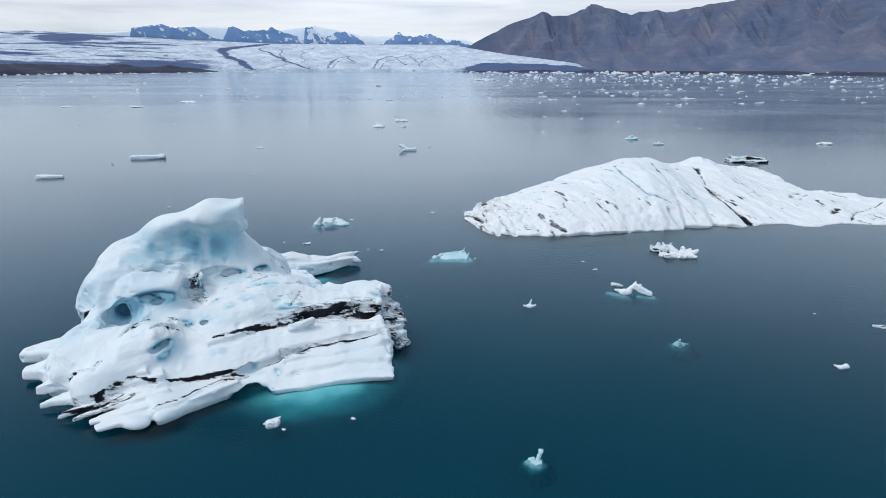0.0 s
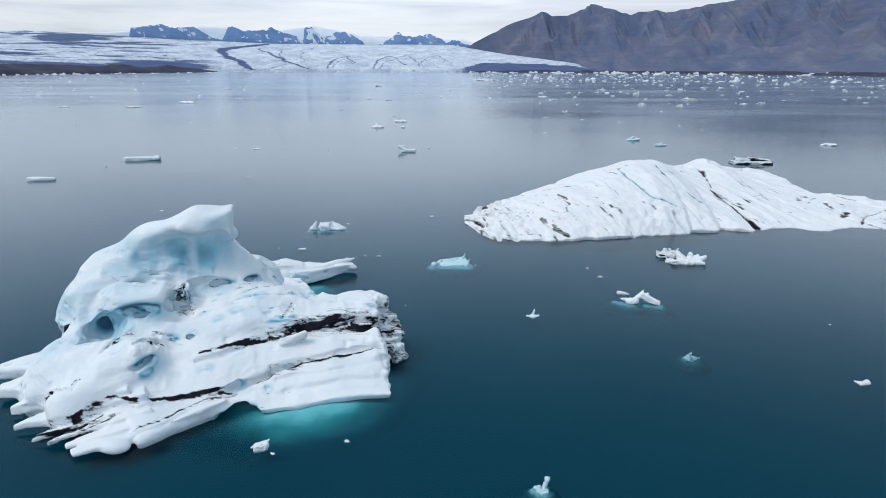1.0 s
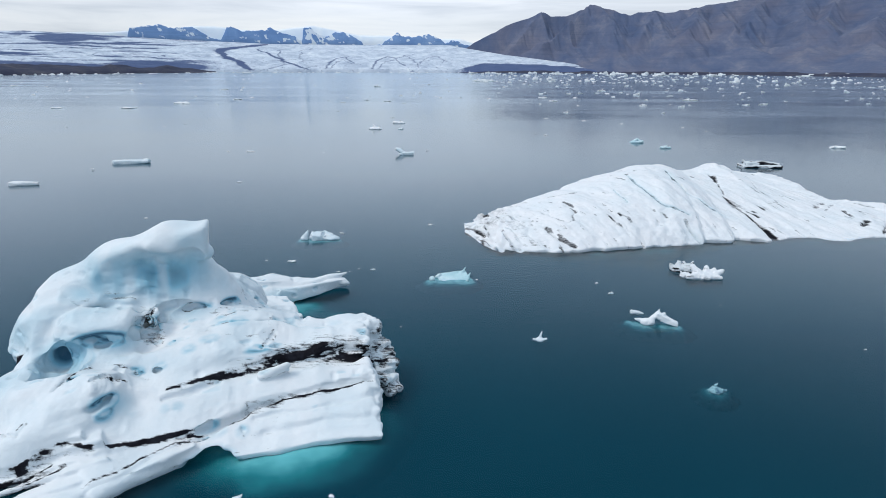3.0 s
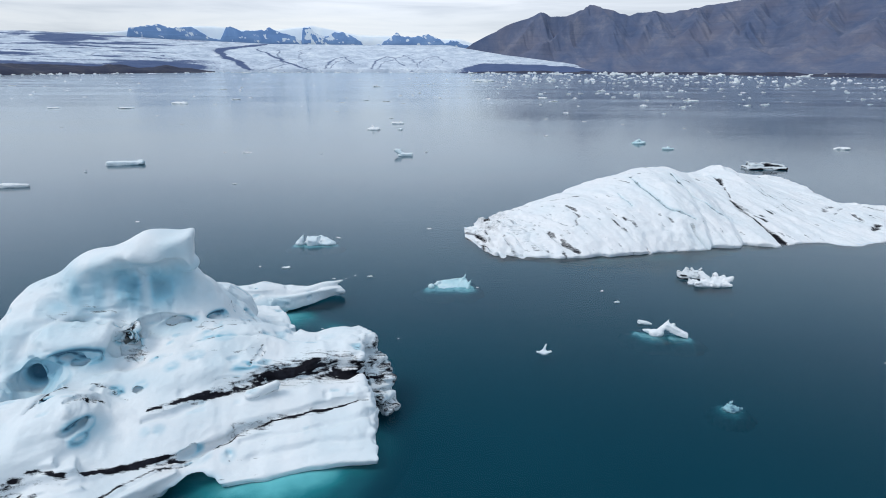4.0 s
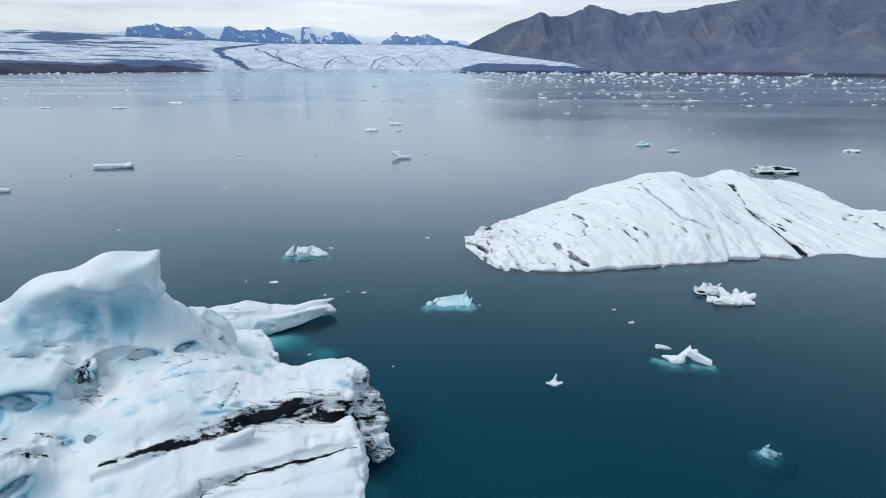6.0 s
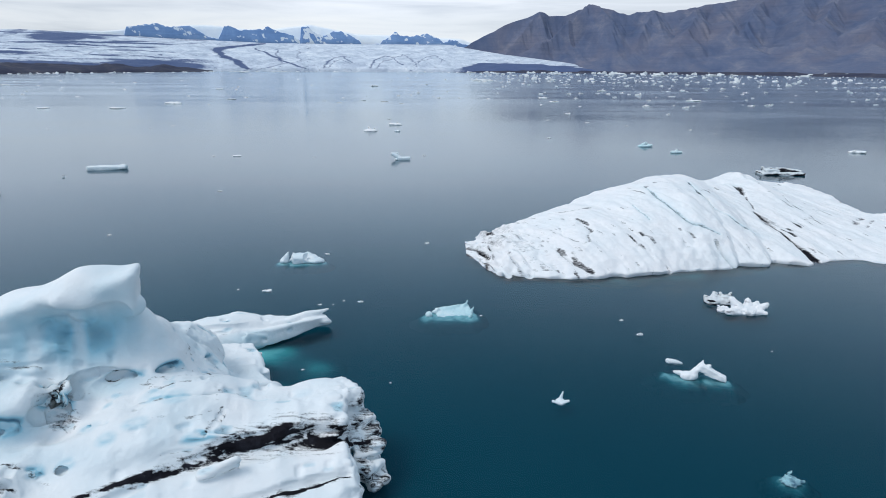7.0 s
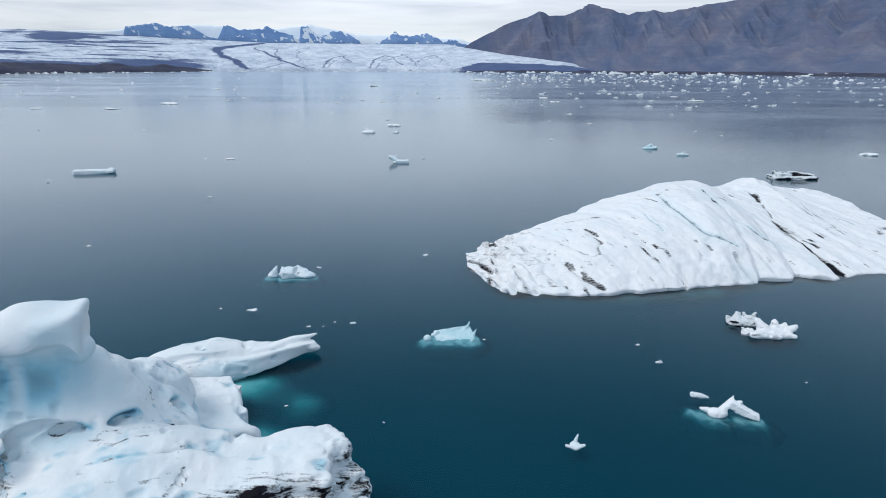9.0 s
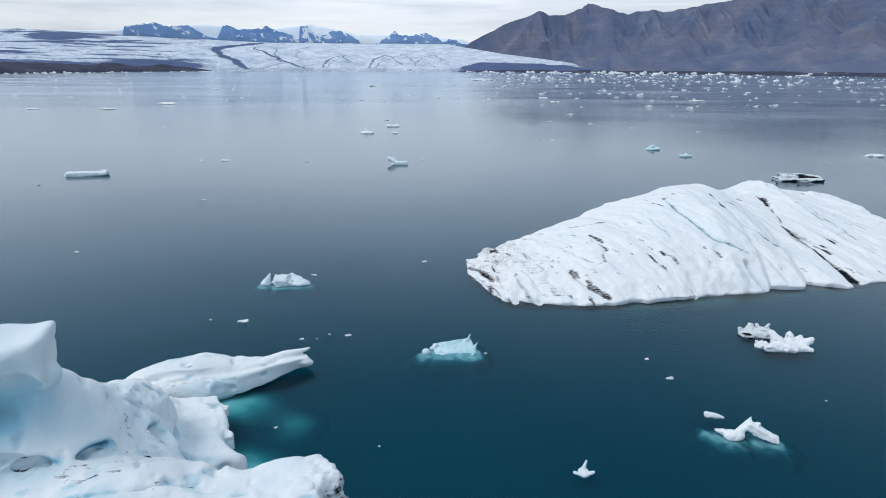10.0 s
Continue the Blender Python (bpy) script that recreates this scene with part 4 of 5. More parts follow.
flank(0.30, 0.80, 0.0, 1.3, (15.8, 91.8, 0.22), (16.8, 90.4, 0.48), (17.6, 89.2, 0.24))
flank(0.25, 0.80, 0.0, 1.2, (17.8, 89.0, 0.25), (18.6, 88.3, 0.36), (19.3, 87.8, 0.30))
flank(0.25, 0.90, 0.0, 0.9, (15.3, 88.2, 0.25), (16.3, 87.3, 0.40))
flank(0.20, 0.85, 0.0, 0.9, (17.1, 87.4, 0.22), (18.2, 86.9, 0.35))
flank(0.10, 0.70, 0.0, 0.5, (17.9, 104.0, 0.14), (20.8, 103.5, 0.18), (22.6, 103.7, 0.30))
flank(0.15, 0.75, 0.0, 0.6, (34.1, 95.3, 0.16), (34.8, 94.6, 0.30))
# marks on the broad back
flank(0.10, 0.60, 0.0, 0.6, (56.2, 105.5, 0.16), (58.8, 107.0, 0.22))
flank(0.10, 0.50, 0.0, 0.6, (58.8, 117.0, 0.28), (57.5, 111.0, 0.18))
flank(0.10, 0.50, 0.0, 0.6, (60.0, 124.0, 0.3), (61.5, 119.0, 0.25))
flank(0.10, 0.45, 0.0, 0.6, (54.5, 104.0, 0.14), (56.0, 102.0, 0.16))
# the right shoulder
flank(0.25, 0.70, 0.0, 0.8, (65.2, 106.2, 0.35), (67.0, 108.5, 0.5), (69.2, 110.2, 0.35))
flank(0.15, 0.60, 0.0, 0.8, (66.5, 105.4, 0.2), (70.4, 109.4, 0.3))
flank(0.25, 0.85, 0.0, 0.7, (70.0, 106.3, 0.22), (69.5, 102.8, 0.35))
flank(0.30, 0.95, 0.0, 0.6, (67.2, 100.0, 0.16), (68.8, 99.2, 0.42), (71.2, 101.4, 0.50))
flank(0.20, 0.75, 0.0, 0.5, (69.5, 98.9, 0.16), (70.4, 96.7, 0.25))
flank(0.25, 0.75, 0.0, 0.3, (70.6, 96.6, 0.30), (72.2, 98.6, 0.16), (75.0, 101.8, 0.14), (80.3, 105.0, 0.12), (83.7, 107.4, 0.2))
flank(0.20, 0.70, 0.0, 0.6, (71.5, 96.2, 0.20), (72.6, 94.9, 0.30))
flank(0.20, 0.70, 0.0, 0.6, (76.3, 99.2, 0.22), (76.6, 96.9, 0.30))
flank(0.3, 0.80, 0.0, 0.8, (76.0, 113.5, 0.4), (78.5, 112.0, 0.4), (80.0, 109.5, 0.3))
# nicks in the waterline, their dark insides painted in as ash
flank(1.2, 0.30, 0.3, 0.2, (39.5, 90.9, 0.40), (38.6, 92.0, 0.22), (37.6, 94.0, 0.1))
flank(0.8, 0.35, 0.0, 0.2, (45.0, 92.4, 0.25), (44.4, 94.0, 0.12))
flank(0.6, 0.45, 0.0, 0.2, (30.3, 88.7, 0.16), (29.6, 89.8, 0.10))
# short dark dashes where the layers crop out, thickest towards the broken tip
dash_rng = random.Random(5)
for k in range(96):
    x_ = 4.5 + 14 * dash_rng.random() ** 1.3 if k < 66 else dash_rng.uniform(18, 82)
    y_ = float(np.interp(x_, [4, 8, 17, 30, 40, 60, 80], [96, 89, 88, 90, 93, 95, 96])) + (dash_rng.random() ** 1.5) * (9 if x_ < 20 else 15)
    n_ = dash_rng.uniform(0.5, 1.5)
    flank(0.10, dash_rng.uniform(0.32, 0.65), 0.0, 0.8, (x_, y_, 0.07), (x_ + 0.25 * n_, y_ - 0.5 * n_, dash_rng.uniform(0.12, 0.26)), (x_ + 0.6 * n_, y_ - 0.95 * n_, 0.06))


def whaleback_iceberg():
    root = thing("iceberg", (38.0, 105.0, 0.0), "long low snow-white iceberg with thin dark cracks and ash specks", "iceberg")
    off = np.array(root.location)
    h = 0.17
    lo, hi = (0.0, 84.0, -0.2), (100.0, 146.0, 9.4)
    p = grid(lo, hi, h)
    x2, y2 = p[0][:, :, 0], p[1][:, :, 0]
    z0 = np.zeros_like(x2)
    wy = y2 + 0.6 * vnoise(x2 * 0.16, y2 * 0.16, z0, 5) + 0.3 * vnoise(x2 * 0.5, y2 * 0.5, z0, 6) + 0.15 * vnoise(x2 * 1.3, y2 * 1.3, z0, 4)
    front, crest, top = whale_profile(x2)
    u = (wy - front) / (crest - front)
    up = np.clip(u, 0, 1)
    rise = 0.3 + (top - 0.3) * (1 - (1 - up) ** np.interp(x2, [20, 40, 50, 70], [2.8, 2.6, 1.9, 1.6]))
    back = (wy - crest) / np.interp(x2, [2, 10, 25, 71, 75, 100], [4, 6, 12, 14, 4.5, 6])
    height_ = np.where(u < 1, rise, top * (1 - np.clip(back, 0, 3) ** 2))
    # diagonal flutes down the flank, lumps at the broken tip, a ragged crest
    along, acr = x2 * 0.88 + y2 * 0.47, y2 * 0.88 - x2 * 0.47
    height_ = height_ + 0.12 * vnoise(along * 0.8, acr * 0.10, z0, 8) + 0.25 * vnoise(along * 0.2, acr * 0.05, z0, 9) - 0.12 * np.abs(vnoise(along * 1.7, acr * 0.3, z0, 7))
    tip = np.clip((15 - x2) / 9, 0, 1)
    height_ = height_ + tip * np.clip((x2 - 3.5) / 3, 0.15, 1) * (1.4 * np.abs(fbm(along * 0.75, acr * 0.30, z0, 3, 10)) - 0.7)
    height_ = height_ + np.clip((x2 - 66) / 8, 0, 1) * 0.4 * fbm(x2 * 0.3, y2 * 0.3, z0, 3, 11)
    height_ = height_ + 0.5 * np.exp(-((u - 0.97) / 0.06) ** 2) * np.clip((x2 - 42) / 4, 0, 1) * fbm(x2 * 0.5, y2 * 0.3, z0, 3, 13)
    # facets left by broken slabs, and an undercut lip at the water
    height_ = height_ - 0.20 * np.abs(vnoise(along * 0.33, acr * 0.13, z0, 28)) * np.clip((x2 - 12) / 10, 0, 1)
    shift = x2 + 0.12 * vnoise(x2 * 0.9, y2 * 0.9, z0, 12)
    for pts, deep, ash, blue, rag in FLANK:
        i = near_flank(x2, y2, pts)
        d = flank_at(shift[i], y2[i], pts)
        height_[i] -= deep * np.exp(-d * d)
    F = np.maximum((p[2] - height_[:, :, None]) * 0.85, (front - wy)[:, :, None] * 0.9 + 0.12 * np.clip((0.3 - p[2]) / 0.2, 0, 1))
    F = np.maximum(F, (np.abs(x2 - 51.6) - 47.7)[:, :, None])
    verts, quads = net(F.astype(np.float32), lo, h)
    n = normals_of(verts, quads)
    x, y, z = verts.T
    lumpy = np.clip((15 - x) / 8, 0, 1)
    verts = verts + n * (0.07 * fbm(x * 0.8, y * 0.8, z * 0.9, 3, 14) - 0.2 * np.maximum(vnoise(x * 0.7, y * 0.45, z * 0.5, 20) - 0.5, 0) + lumpy * np.clip((x - 3.5) / 3, 0.2, 1) * 0.4 * fbm((x * 0.88 + y * 0.47) * 1.1, (y * 0.88 - x * 0.47) * 0.45, z * 0.6, 3, 15))[:, None]
    along, acr = x * 0.88 + y * 0.47, y * 0.88 - x * 0.47
    specks = np.clip(vnoise(along * 2.4, acr * 0.6, z * 0.3, 16) - 0.56, 0, 1) * 2.4
    dirt_shade = specks * np.clip(vnoise(x * 0.12, y * 0.12, z * 0, 17) + 0.4, 0, 1)
    dirt_shade = np.maximum(dirt_shade, lumpy * np.clip(vnoise(along * 1.6, acr * 0.35, z * 0.4, 18) * 2.2 - 0.75, 0, 0.8))
    ragged = 0.95 * fbm(along * 2.4, acr * 0.6, z * 0, 3, 19)
    blue_ = np.zeros_like(x)
    for pts, deep, ash, blue, rag in FLANK:
        i = near_flank(x, y, pts)
        d = flank_at(x[i], y[i], pts)
        dirt_shade[i] = np.maximum(dirt_shade[i], ash * (0.78 if rag >= 0.5 else 1.0) * np.clip(1.2 - 0.8 * d + 0.8 * rag * ragged[i], 0, 1) * np.clip(1 - rag * (0.25 - ragged[i]), 0.35, 1))
        if blue:
            blue_[i] = np.maximum(blue_[i], np.maximum(blue * np.exp(-(d / 1.5) ** 2), 0.12 * np.exp(-(d / 7.0) ** 2)))
    # silt greys the broken tip and the foot of the flank
    film_ = np.clip((20 - x) / 10, 0, 1) * np.clip((5.5 - z) / 4, 0, 1)
    dirt_shade = np.maximum(dirt_shade, 0.34 * film_ * np.clip(vnoise(along * 1.1, acr * 0.22, z * 0.4, 29) * 1.6 + 0.35, 0, 1))
    # shelf added under water to brighten the strip that the berg shades
    gx, gy = np.meshgrid(np.arange(0, 100, 0.8), np.arange(76, 112, 0.8), indexing="ij")
    fr = whale_profile(gx)[0]
    low = -0.55 - 0.12 * np.clip(fr + 1 - gy, 0, 20) - 0.06 * np.clip(16 - gx, 0, 20) + 0.1 * vnoise(gx * 0.3, gy * 0.3, gx * 0, 91)
    part("glow_foot", field_mesh("glow_foot", gx, gy, np.clip(low, -1.05, -0.3), off), root, "faint blue ice under the water")
    part("body", mesh_from("body", verts - off, quads, ICE_FIRN, dirt_shade=np.clip(dirt_shade, 0, 1.2), blue=blue_), root)
    return root


whaleback_iceberg()

# ---- far shore: glacier, mountains, moraine ----


def sector(name, az0, az1, r0, r1, na, nr, shape, mat, label, category):
    """A stretch of land seen from the lagoon, in bearing (degrees from +y) and distance; shape gives height and attributes."""
    az = np.linspace(az0, az1, na)
    r = np.linspace(0, 1, nr)
    A, R = np.meshgrid(az, r, indexing="ij")
    hgt, dist, attrs = shape(A, R)
    X, Y = dist * np.sin(np.radians(A)), dist * np.cos(np.radians(A))
    verts = np.stack([X, Y, hgt], -1).reshape(-1, 3)
    i = np.arange(na * nr).reshape(na, nr)
    quads = np.stack([i[:-1, :-1], i[1:, :-1], i[1:, 1:], i[:-1, 1:]], -1).reshape(-1, 4)
    me = mesh_from(name, verts, quads[:, ::-1], mat, **{k: a.ravel() for k, a in attrs.items()})
    if me.polygons[len(me.polygons) // 2].normal.z < 0:
        me.flip_normals()
    return tagged(new(name, me), label, category, kind="structure")


def bearing(px):
    return np.degrees(np.arctan((np.asarray(px, float) - 784) / 1070))


def rise_of(py, dist, A):
    return 25 + (121.3 - np.asarray(py, float)) / 1122 * dist * np.cos(np.radians(A))


MORAINES = []


def moraine(dark, *pts):
    """A dark line of rubble on the glacier: image column, image row and half width, placed to fit the camera's view."""
    MORAINES.append((dark, *pts))


moraine(1.1, (480, 80.5, 3), (430, 84, 5), (400, 89, 9), (393, 94, 10), (404, 101, 8), (424, 109, 7), (436, 116, 7), (442, 124, 6))
moraine(0.8, (466, 88, 3), (474, 95, 3), (500, 106, 3.5), (528, 114, 3.5), (545, 123, 4))
moraine(0.45, (560, 86, 3), (538, 92, 3), (531, 100, 3), (545, 110, 3))
moraine(0.55, (500, 90, 3), (494, 100, 3), (510, 112, 3))
moraine(0.62, (580, 121, 3), (586, 112, 3), (600, 104, 3), (618, 101, 3), (630, 112, 3))
moraine(0.5, (588, 122, 2.5), (598, 110, 2.5), (612, 106, 2.5), (624, 114, 2.5))
moraine(0.60, (660, 121, 3), (668, 108, 3), (690, 100, 3), (708, 104, 3), (714, 116, 3))
moraine(0.5, (672, 122, 2.5), (684, 108, 2.5), (700, 106, 2.5), (720, 97, 2.5), (740, 108, 2.5), (744, 120, 2.5))
moraine(0.5, (745, 112, 2.5), (756, 102, 2.5), (775, 99, 2.5), (790, 108, 2.5))


def glacier_shape(A, R):
    front = np.interp(A, bearing([-60, 150, 330, 560, 800, 1060]), [3350, 3500, 3900, 4050, 4050, 4050])
    outer = np.interp(A, bearing([800, 830, 900, 1060]), [4880, 4700, 4480, 4250])
    dist = front + (outer - front) * R
    lip = np.interp(A, bearing([-60, 340, 480, 800, 830, 1060]), [3, 6, 14, 16, 8, 3])
    crown = rise_of(np.interp(A, bearing([-60, 60, 180, 300, 480, 640, 800, 830, 900, 1000, 1060]), [60, 58, 64, 71, 79, 80, 80, 86, 97, 109, 119]), outer, A)
    h = lip * np.clip(R * 60, 0, 1) + (crown - lip) * np.clip(R, 0, 1) ** 0.8
    X = dist * np.sin(np.radians(A))
    h = h + 5 * fbm(X / 90, dist / 60, R * 0, 4, 101) * np.clip(R * 12, 0, 1) * np.clip((1 - R) * 5, 0.2, 1)
    # moraine lines, laid out by image column (u) and row (v) to fit the camera's view
    u, v = 784 + 1070 * np.tan(np.radians(A)), 121.3 - (h - 25) * 1122 / (dist * np.cos(np.radians(A)))
    u = u + 5 * fbm(u / 30, v / 5, R * 0, 3, 103)
    v = v + 0.7 * fbm(u / 24, v / 4, R * 0, 3, 108)
    flow = u / 22 + 0.16 * v + 1.5 * vnoise(u / 160, v / 25, R * 0, 102)
    lines = 1.5 * np.clip(0.10 - np.abs(vnoise(flow, v / 30, R * 0, 104)), 0, 1) * 4 * np.clip(0.5 + vnoise(u / 60, v / 9, R * 0, 109), 0, 1)
    for dark, *pts in MORAINES:
        lines = np.maximum(lines, dark * np.exp(-flank_at(u, v * 3, [(a, b * 3, w) for a, b, w in pts]) ** 2))
    # crevassed ice near the front: the dark of the crevasses painted into the colour
    broken = np.abs(vnoise(u / 7 + 0.5 * v, v / 1.1, R * 0, 114)) + 0.6 * np.abs(vnoise(u / 3.2, v / 0.7, R * 0, 115))
    lines = np.maximum(lines, np.clip(0.75 - broken * 2.0, 0, 0.6) * np.interp(v, [84, 98, 112, 124], [0.15, 0.5, 0.9, 1.0]) * np.clip((u - 380) / 60, 0, 1))
    west = np.clip((440 - u) / 160, 0, 1)
    sweep = vnoise(u / 130, v / 3.2 - u / 110, R * 0, 106) + 0.7 * vnoise(u / 60, v / 1.5 - u / 70, R * 0, 110) + 0.4 * vnoise(u / 30, v / 0.9 - u / 50, R * 0, 111)
    dirt_shade = np.maximum(lines, west * np.clip(sweep * 0.9 + np.interp(v, [62, 75, 90, 106, 118], [0.05, 0.3, 0.1, 0.4, 0.9]), 0, 1.1))
    # a rock nunatak, shown only as a dark patch in the glacier's colour
    dirt_shade = np.maximum(dirt_shade, 1.2 * np.clip(2.2 - 2 * np.hypot((u - 128) / 62, (v - 70 + 0.02 * (u - 128)) / 8), 0, 1))
    dirt_shade = np.maximum(dirt_shade, 1.1 * np.clip(2.2 - 2 * np.hypot((u - 290) / 95, (v - 117 - 0.04 * (u - 290)) / 8.5), 0, 1))
    east = np.clip((u - 800) / 40, 0, 1)
    rim = np.interp(u, [790, 850, 900, 1000, 1060], [124, 112, 109.5, 114, 120])
    dirt_shade = np.maximum(dirt_shade, east * np.clip((v - rim) / 2.0 + 0.7 * vnoise(u / 45, v / 1.2 - u / 90, R * 0, 112), 0, 1.1))
    return h, dist, {"dirt_shade": np.clip(dirt_shade, 0, 1.2)}


sector("glacier", -42, 16, 0, 0, 1100, 200, glacier_shape, GLACIER, "broad grey-white glacier tongue with dark moraine lines meeting the lake", "glacier")


def mountain_shape(A, R):
    front = np.interp(A, bearing([810, 900, 1000, 1080, 1300, 1600, 2400]), [4650, 4450, 4250, 4000, 3700, 3150, 2600])
    dist = front + (4860 - front) * R
    px = [800, 822, 850, 895, 935, 955, 972, 1000, 1040, 1062, 1080, 1105, 1122, 1150, 1168, 1200, 1240, 1300, 1360, 1450, 1568, 1800, 2400]
    py = [100, 87, 70, 47, 32, 22, 30, 29, 13, 17, 19, 28, 22, 20, 24, 18, 10, 1, -6, -14, -4, -30, -30]
    X = dist * np.sin(np.radians(A))
    crest = np.interp(A, bearing(px), py) + 1.2 * vnoise(A * 2.0, A * 0, A * 0, 111)
    ridge_at = 0.80 + 0.1 * vnoise(A * 0.25, A * 0, A * 0, 112)
    top = rise_of(crest, front + (4860 - front) * ridge_at, A)
    u = np.clip(R / ridge_at, 0, 1)
    h = top * u ** 1.25
    gully = np.abs(fbm(X / 230 + 0.6 * R, dist / 900, R * 0, 5, 113, 0.6))
    spur = fbm(X / 420, dist / 420, R * 0, 3, 114)
    # ribs that run down from the summits, fitted to the camera's view: image column at the crest and at the foot,
    # width, strength
    rib = 0 * A
    foot_ = 1 - u
    for top_at, foot_at, wide, strong in ((955, 1015, 46, 0.30), (955, 858, 40, 0.18), (1040, 905, 52, 0.42), (1042, 1130, 60, 0.36), (1150, 1120, 44, 0.20), (1150, 1215, 50, 0.24), (1240, 1180, 60, 0.30), (1262, 1330, 60, 0.24),
                                          (1330, 1290, 50, 0.22), (1400, 1440, 70, 0.28), (1470, 1400, 60, 0.24), (1560, 1520, 70, 0.28), (1660, 1640, 80, 0.3)):
        line = top_at + (foot_at - top_at) * foot_ + 9 * vnoise(u * 6, A * 0 + top_at, A * 0, 117)
        rib = np.maximum(rib, strong * np.clip(1 - np.abs(784 + 1070 * np.tan(np.radians(A)) - line) / (wide * (0.35 + 0.9 * foot_)), 0, 1))
    h = h * (1 + (rib * 1.3 - 0.14 + 0.14 * spur - 0.17 * gully) * np.sin(np.pi * u) ** 0.7)
    # a dark cliff band low on the eastern part
    cliff = np.interp(A, bearing([1140, 1200, 1270, 1400, 1600]), [0.0, 0.22, 0.36, 0.40, 0.42])
    step_ = np.clip((u - cliff) / 0.05, 0, 1) * np.clip((A - bearing(1150)) / 2.0, 0, 1)
    h = h * (1 + 0.22 * step_ * np.clip((0.75 - u) / 0.4, 0, 1))
    h = np.where(R > ridge_at, top * (1 - (R - ridge_at) * 0.8), h)
    ss = np.clip((h - 380) / 200, 0, 1) * np.clip(fbm(A * 0.8, R * 9, R * 0, 3, 116) + 0.15, 0, 1) * 0.62
    return h, dist, {"snow": ss}


sector("mountain_east", 1.0, 56, 0, 0, 900, 170, mountain_shape, ROCK, "dark grey-violet scree mountain ridge with gullies above the lake", "mountain")


def far_peaks_shape(A, R):
    dist = 4890 + 50 * R
    px = [180, 236, 244, 262, 298, 312, 326, 352, 370, 384, 400, 412, 420, 442, 458, 476, 488, 505, 530, 548, 556]
    py = [84, 72, 52, 50, 46, 52, 51, 51, 60, 70, 72, 49, 50, 58, 55, 56, 51, 58, 66, 78, 84]
    qx = [540, 544, 556, 570, 585, 600, 612, 630, 645, 652, 680, 696, 706, 720, 738, 762, 776, 790, 800, 830, 850]
    qy = [84, 52, 50, 62, 66, 58, 58, 66, 76, 84, 78, 68, 58, 66, 65, 62, 67, 76, 72, 78, 90]
    p1 = np.interp(A, bearing(px), py, left=95, right=95)
    p2 = np.interp(A, bearing(qx), qy, left=95, right=95)
    crest = np.minimum(p1, p2) + 1.6 * fbm(A * 3.2, A * 0, A * 0, 3, 121)
    top = rise_of(crest, 4900, A)
    u = np.clip(R / 0.5, 0, 1)
    h = top * (0.25 + 0.75 * u)
    snow = np.clip(fbm(A * 2.6 + h / 60, h / 22, A * 0, 4, 122) + 0.0 + 0.5 * np.exp(-((A - bearing(575)) / 1.6) ** 2), 0, 1) * 0.75
    return h, dist, {"snow": snow}


sector("mountain_north", -32, 5, 0, 0, 520, 40, far_peaks_shape, ROCK_HAZED, "distant blue rocky peaks with snow patches behind the glacier", "mountain")


def icecap_shape(A, R):
    dist = 4905 + 60 * R
    top = rise_of(np.interp(A, bearing([-400, 0, 200, 360, 480, 560, 640, 700, 820, 900]), [62, 60, 60, 48, 58, 47, 64, 64, 70, 95]), 4940, A) + 4 * fbm(A * 0.5, A * 0, A * 0, 3, 131)
    return top * np.clip(0.4 + R, 0, 1), dist, {"dirt_shade": 0 * A}


sector("icecap", -42, 6, 0, 0, 200, 10, icecap_shape, SNOW, "pale snow dome of an ice cap under the cloud", "ice cap")


def west_shore_shape(A, R):
    front = np.interp(A, bearing([-900, -100, 60, 250, 360, 480]), [1500, 2100, 2500, 3150, 3550, 3900])
    dist = front + (650 + 0 * A) * R
    crest = rise_of(np.interp(A, bearing([-900, -100, 60, 200, 300, 350, 380]), [104, 110, 115, 113, 115, 124, 128]), 3200, A)
    h = np.maximum(crest, 0) * np.clip(np.sin(np.pi * np.clip(R, 0, 1)) ** 0.6, 0, 1) * (0.8 + 0.3 * fbm(A * 0.5, R * 4, R * 0, 3, 141))
    return h - 0.4, dist, {"snow": 0 * A}


sector("moraine_shore", -58, float(bearing(385)), 0, 0, 260, 30, west_shore_shape, MORAINE, "low dark gravel moraine along the lake", "shore")


def east_shore_shape(A, R):
    front = np.interp(A, bearing([800, 1000, 1300, 1600, 2400]), [4050, 3900, 3500, 2850, 2300])
    dist = front + 350 * R
    h = 16 * np.clip(np.sin(np.pi * np.clip(R, 0, 1)) ** 0.5, 0, 1) * (0.8 + 0.4 * fbm(A * 0.6, R * 4, R * 0, 3, 151))
    return h - 0.4, dist, {"snow": 0 * A}


sector("gravel_shore", float(bearing(790)), 58, 0, 0, 240, 20, east_shore_shape, MORAINE, "low brown gravel shore at the foot of the mountain", "shore")

# ---- drifting ice ----


def lump_solid(blobs, cuts=(), rough=0.12, seed=0, size=1.0):
    def solid(p):
        f = None
        for kind, *a in blobs:
            g = {"ball": ball, "block": block, "spar": spar, "plate": plate}[kind](p, *a)
            f = g if f is None else smin(f, g, 0.12 * size)
        for c, r in cuts:
            f = smax(f, -ball(p, c, r), 0.08 * size)
        k = 1.6 / size
        return f + rough * size * 0.5 * (np.abs(vnoise(p[0] * k * 1.6, p[1] * k * 1.6, p[2] * k * 2, seed)) - 0.3) + rough * 0.25 * size * vnoise(p[0] * k * 4, p[1] * k * 4, p[2] * k * 4, seed + 1)
    return solid


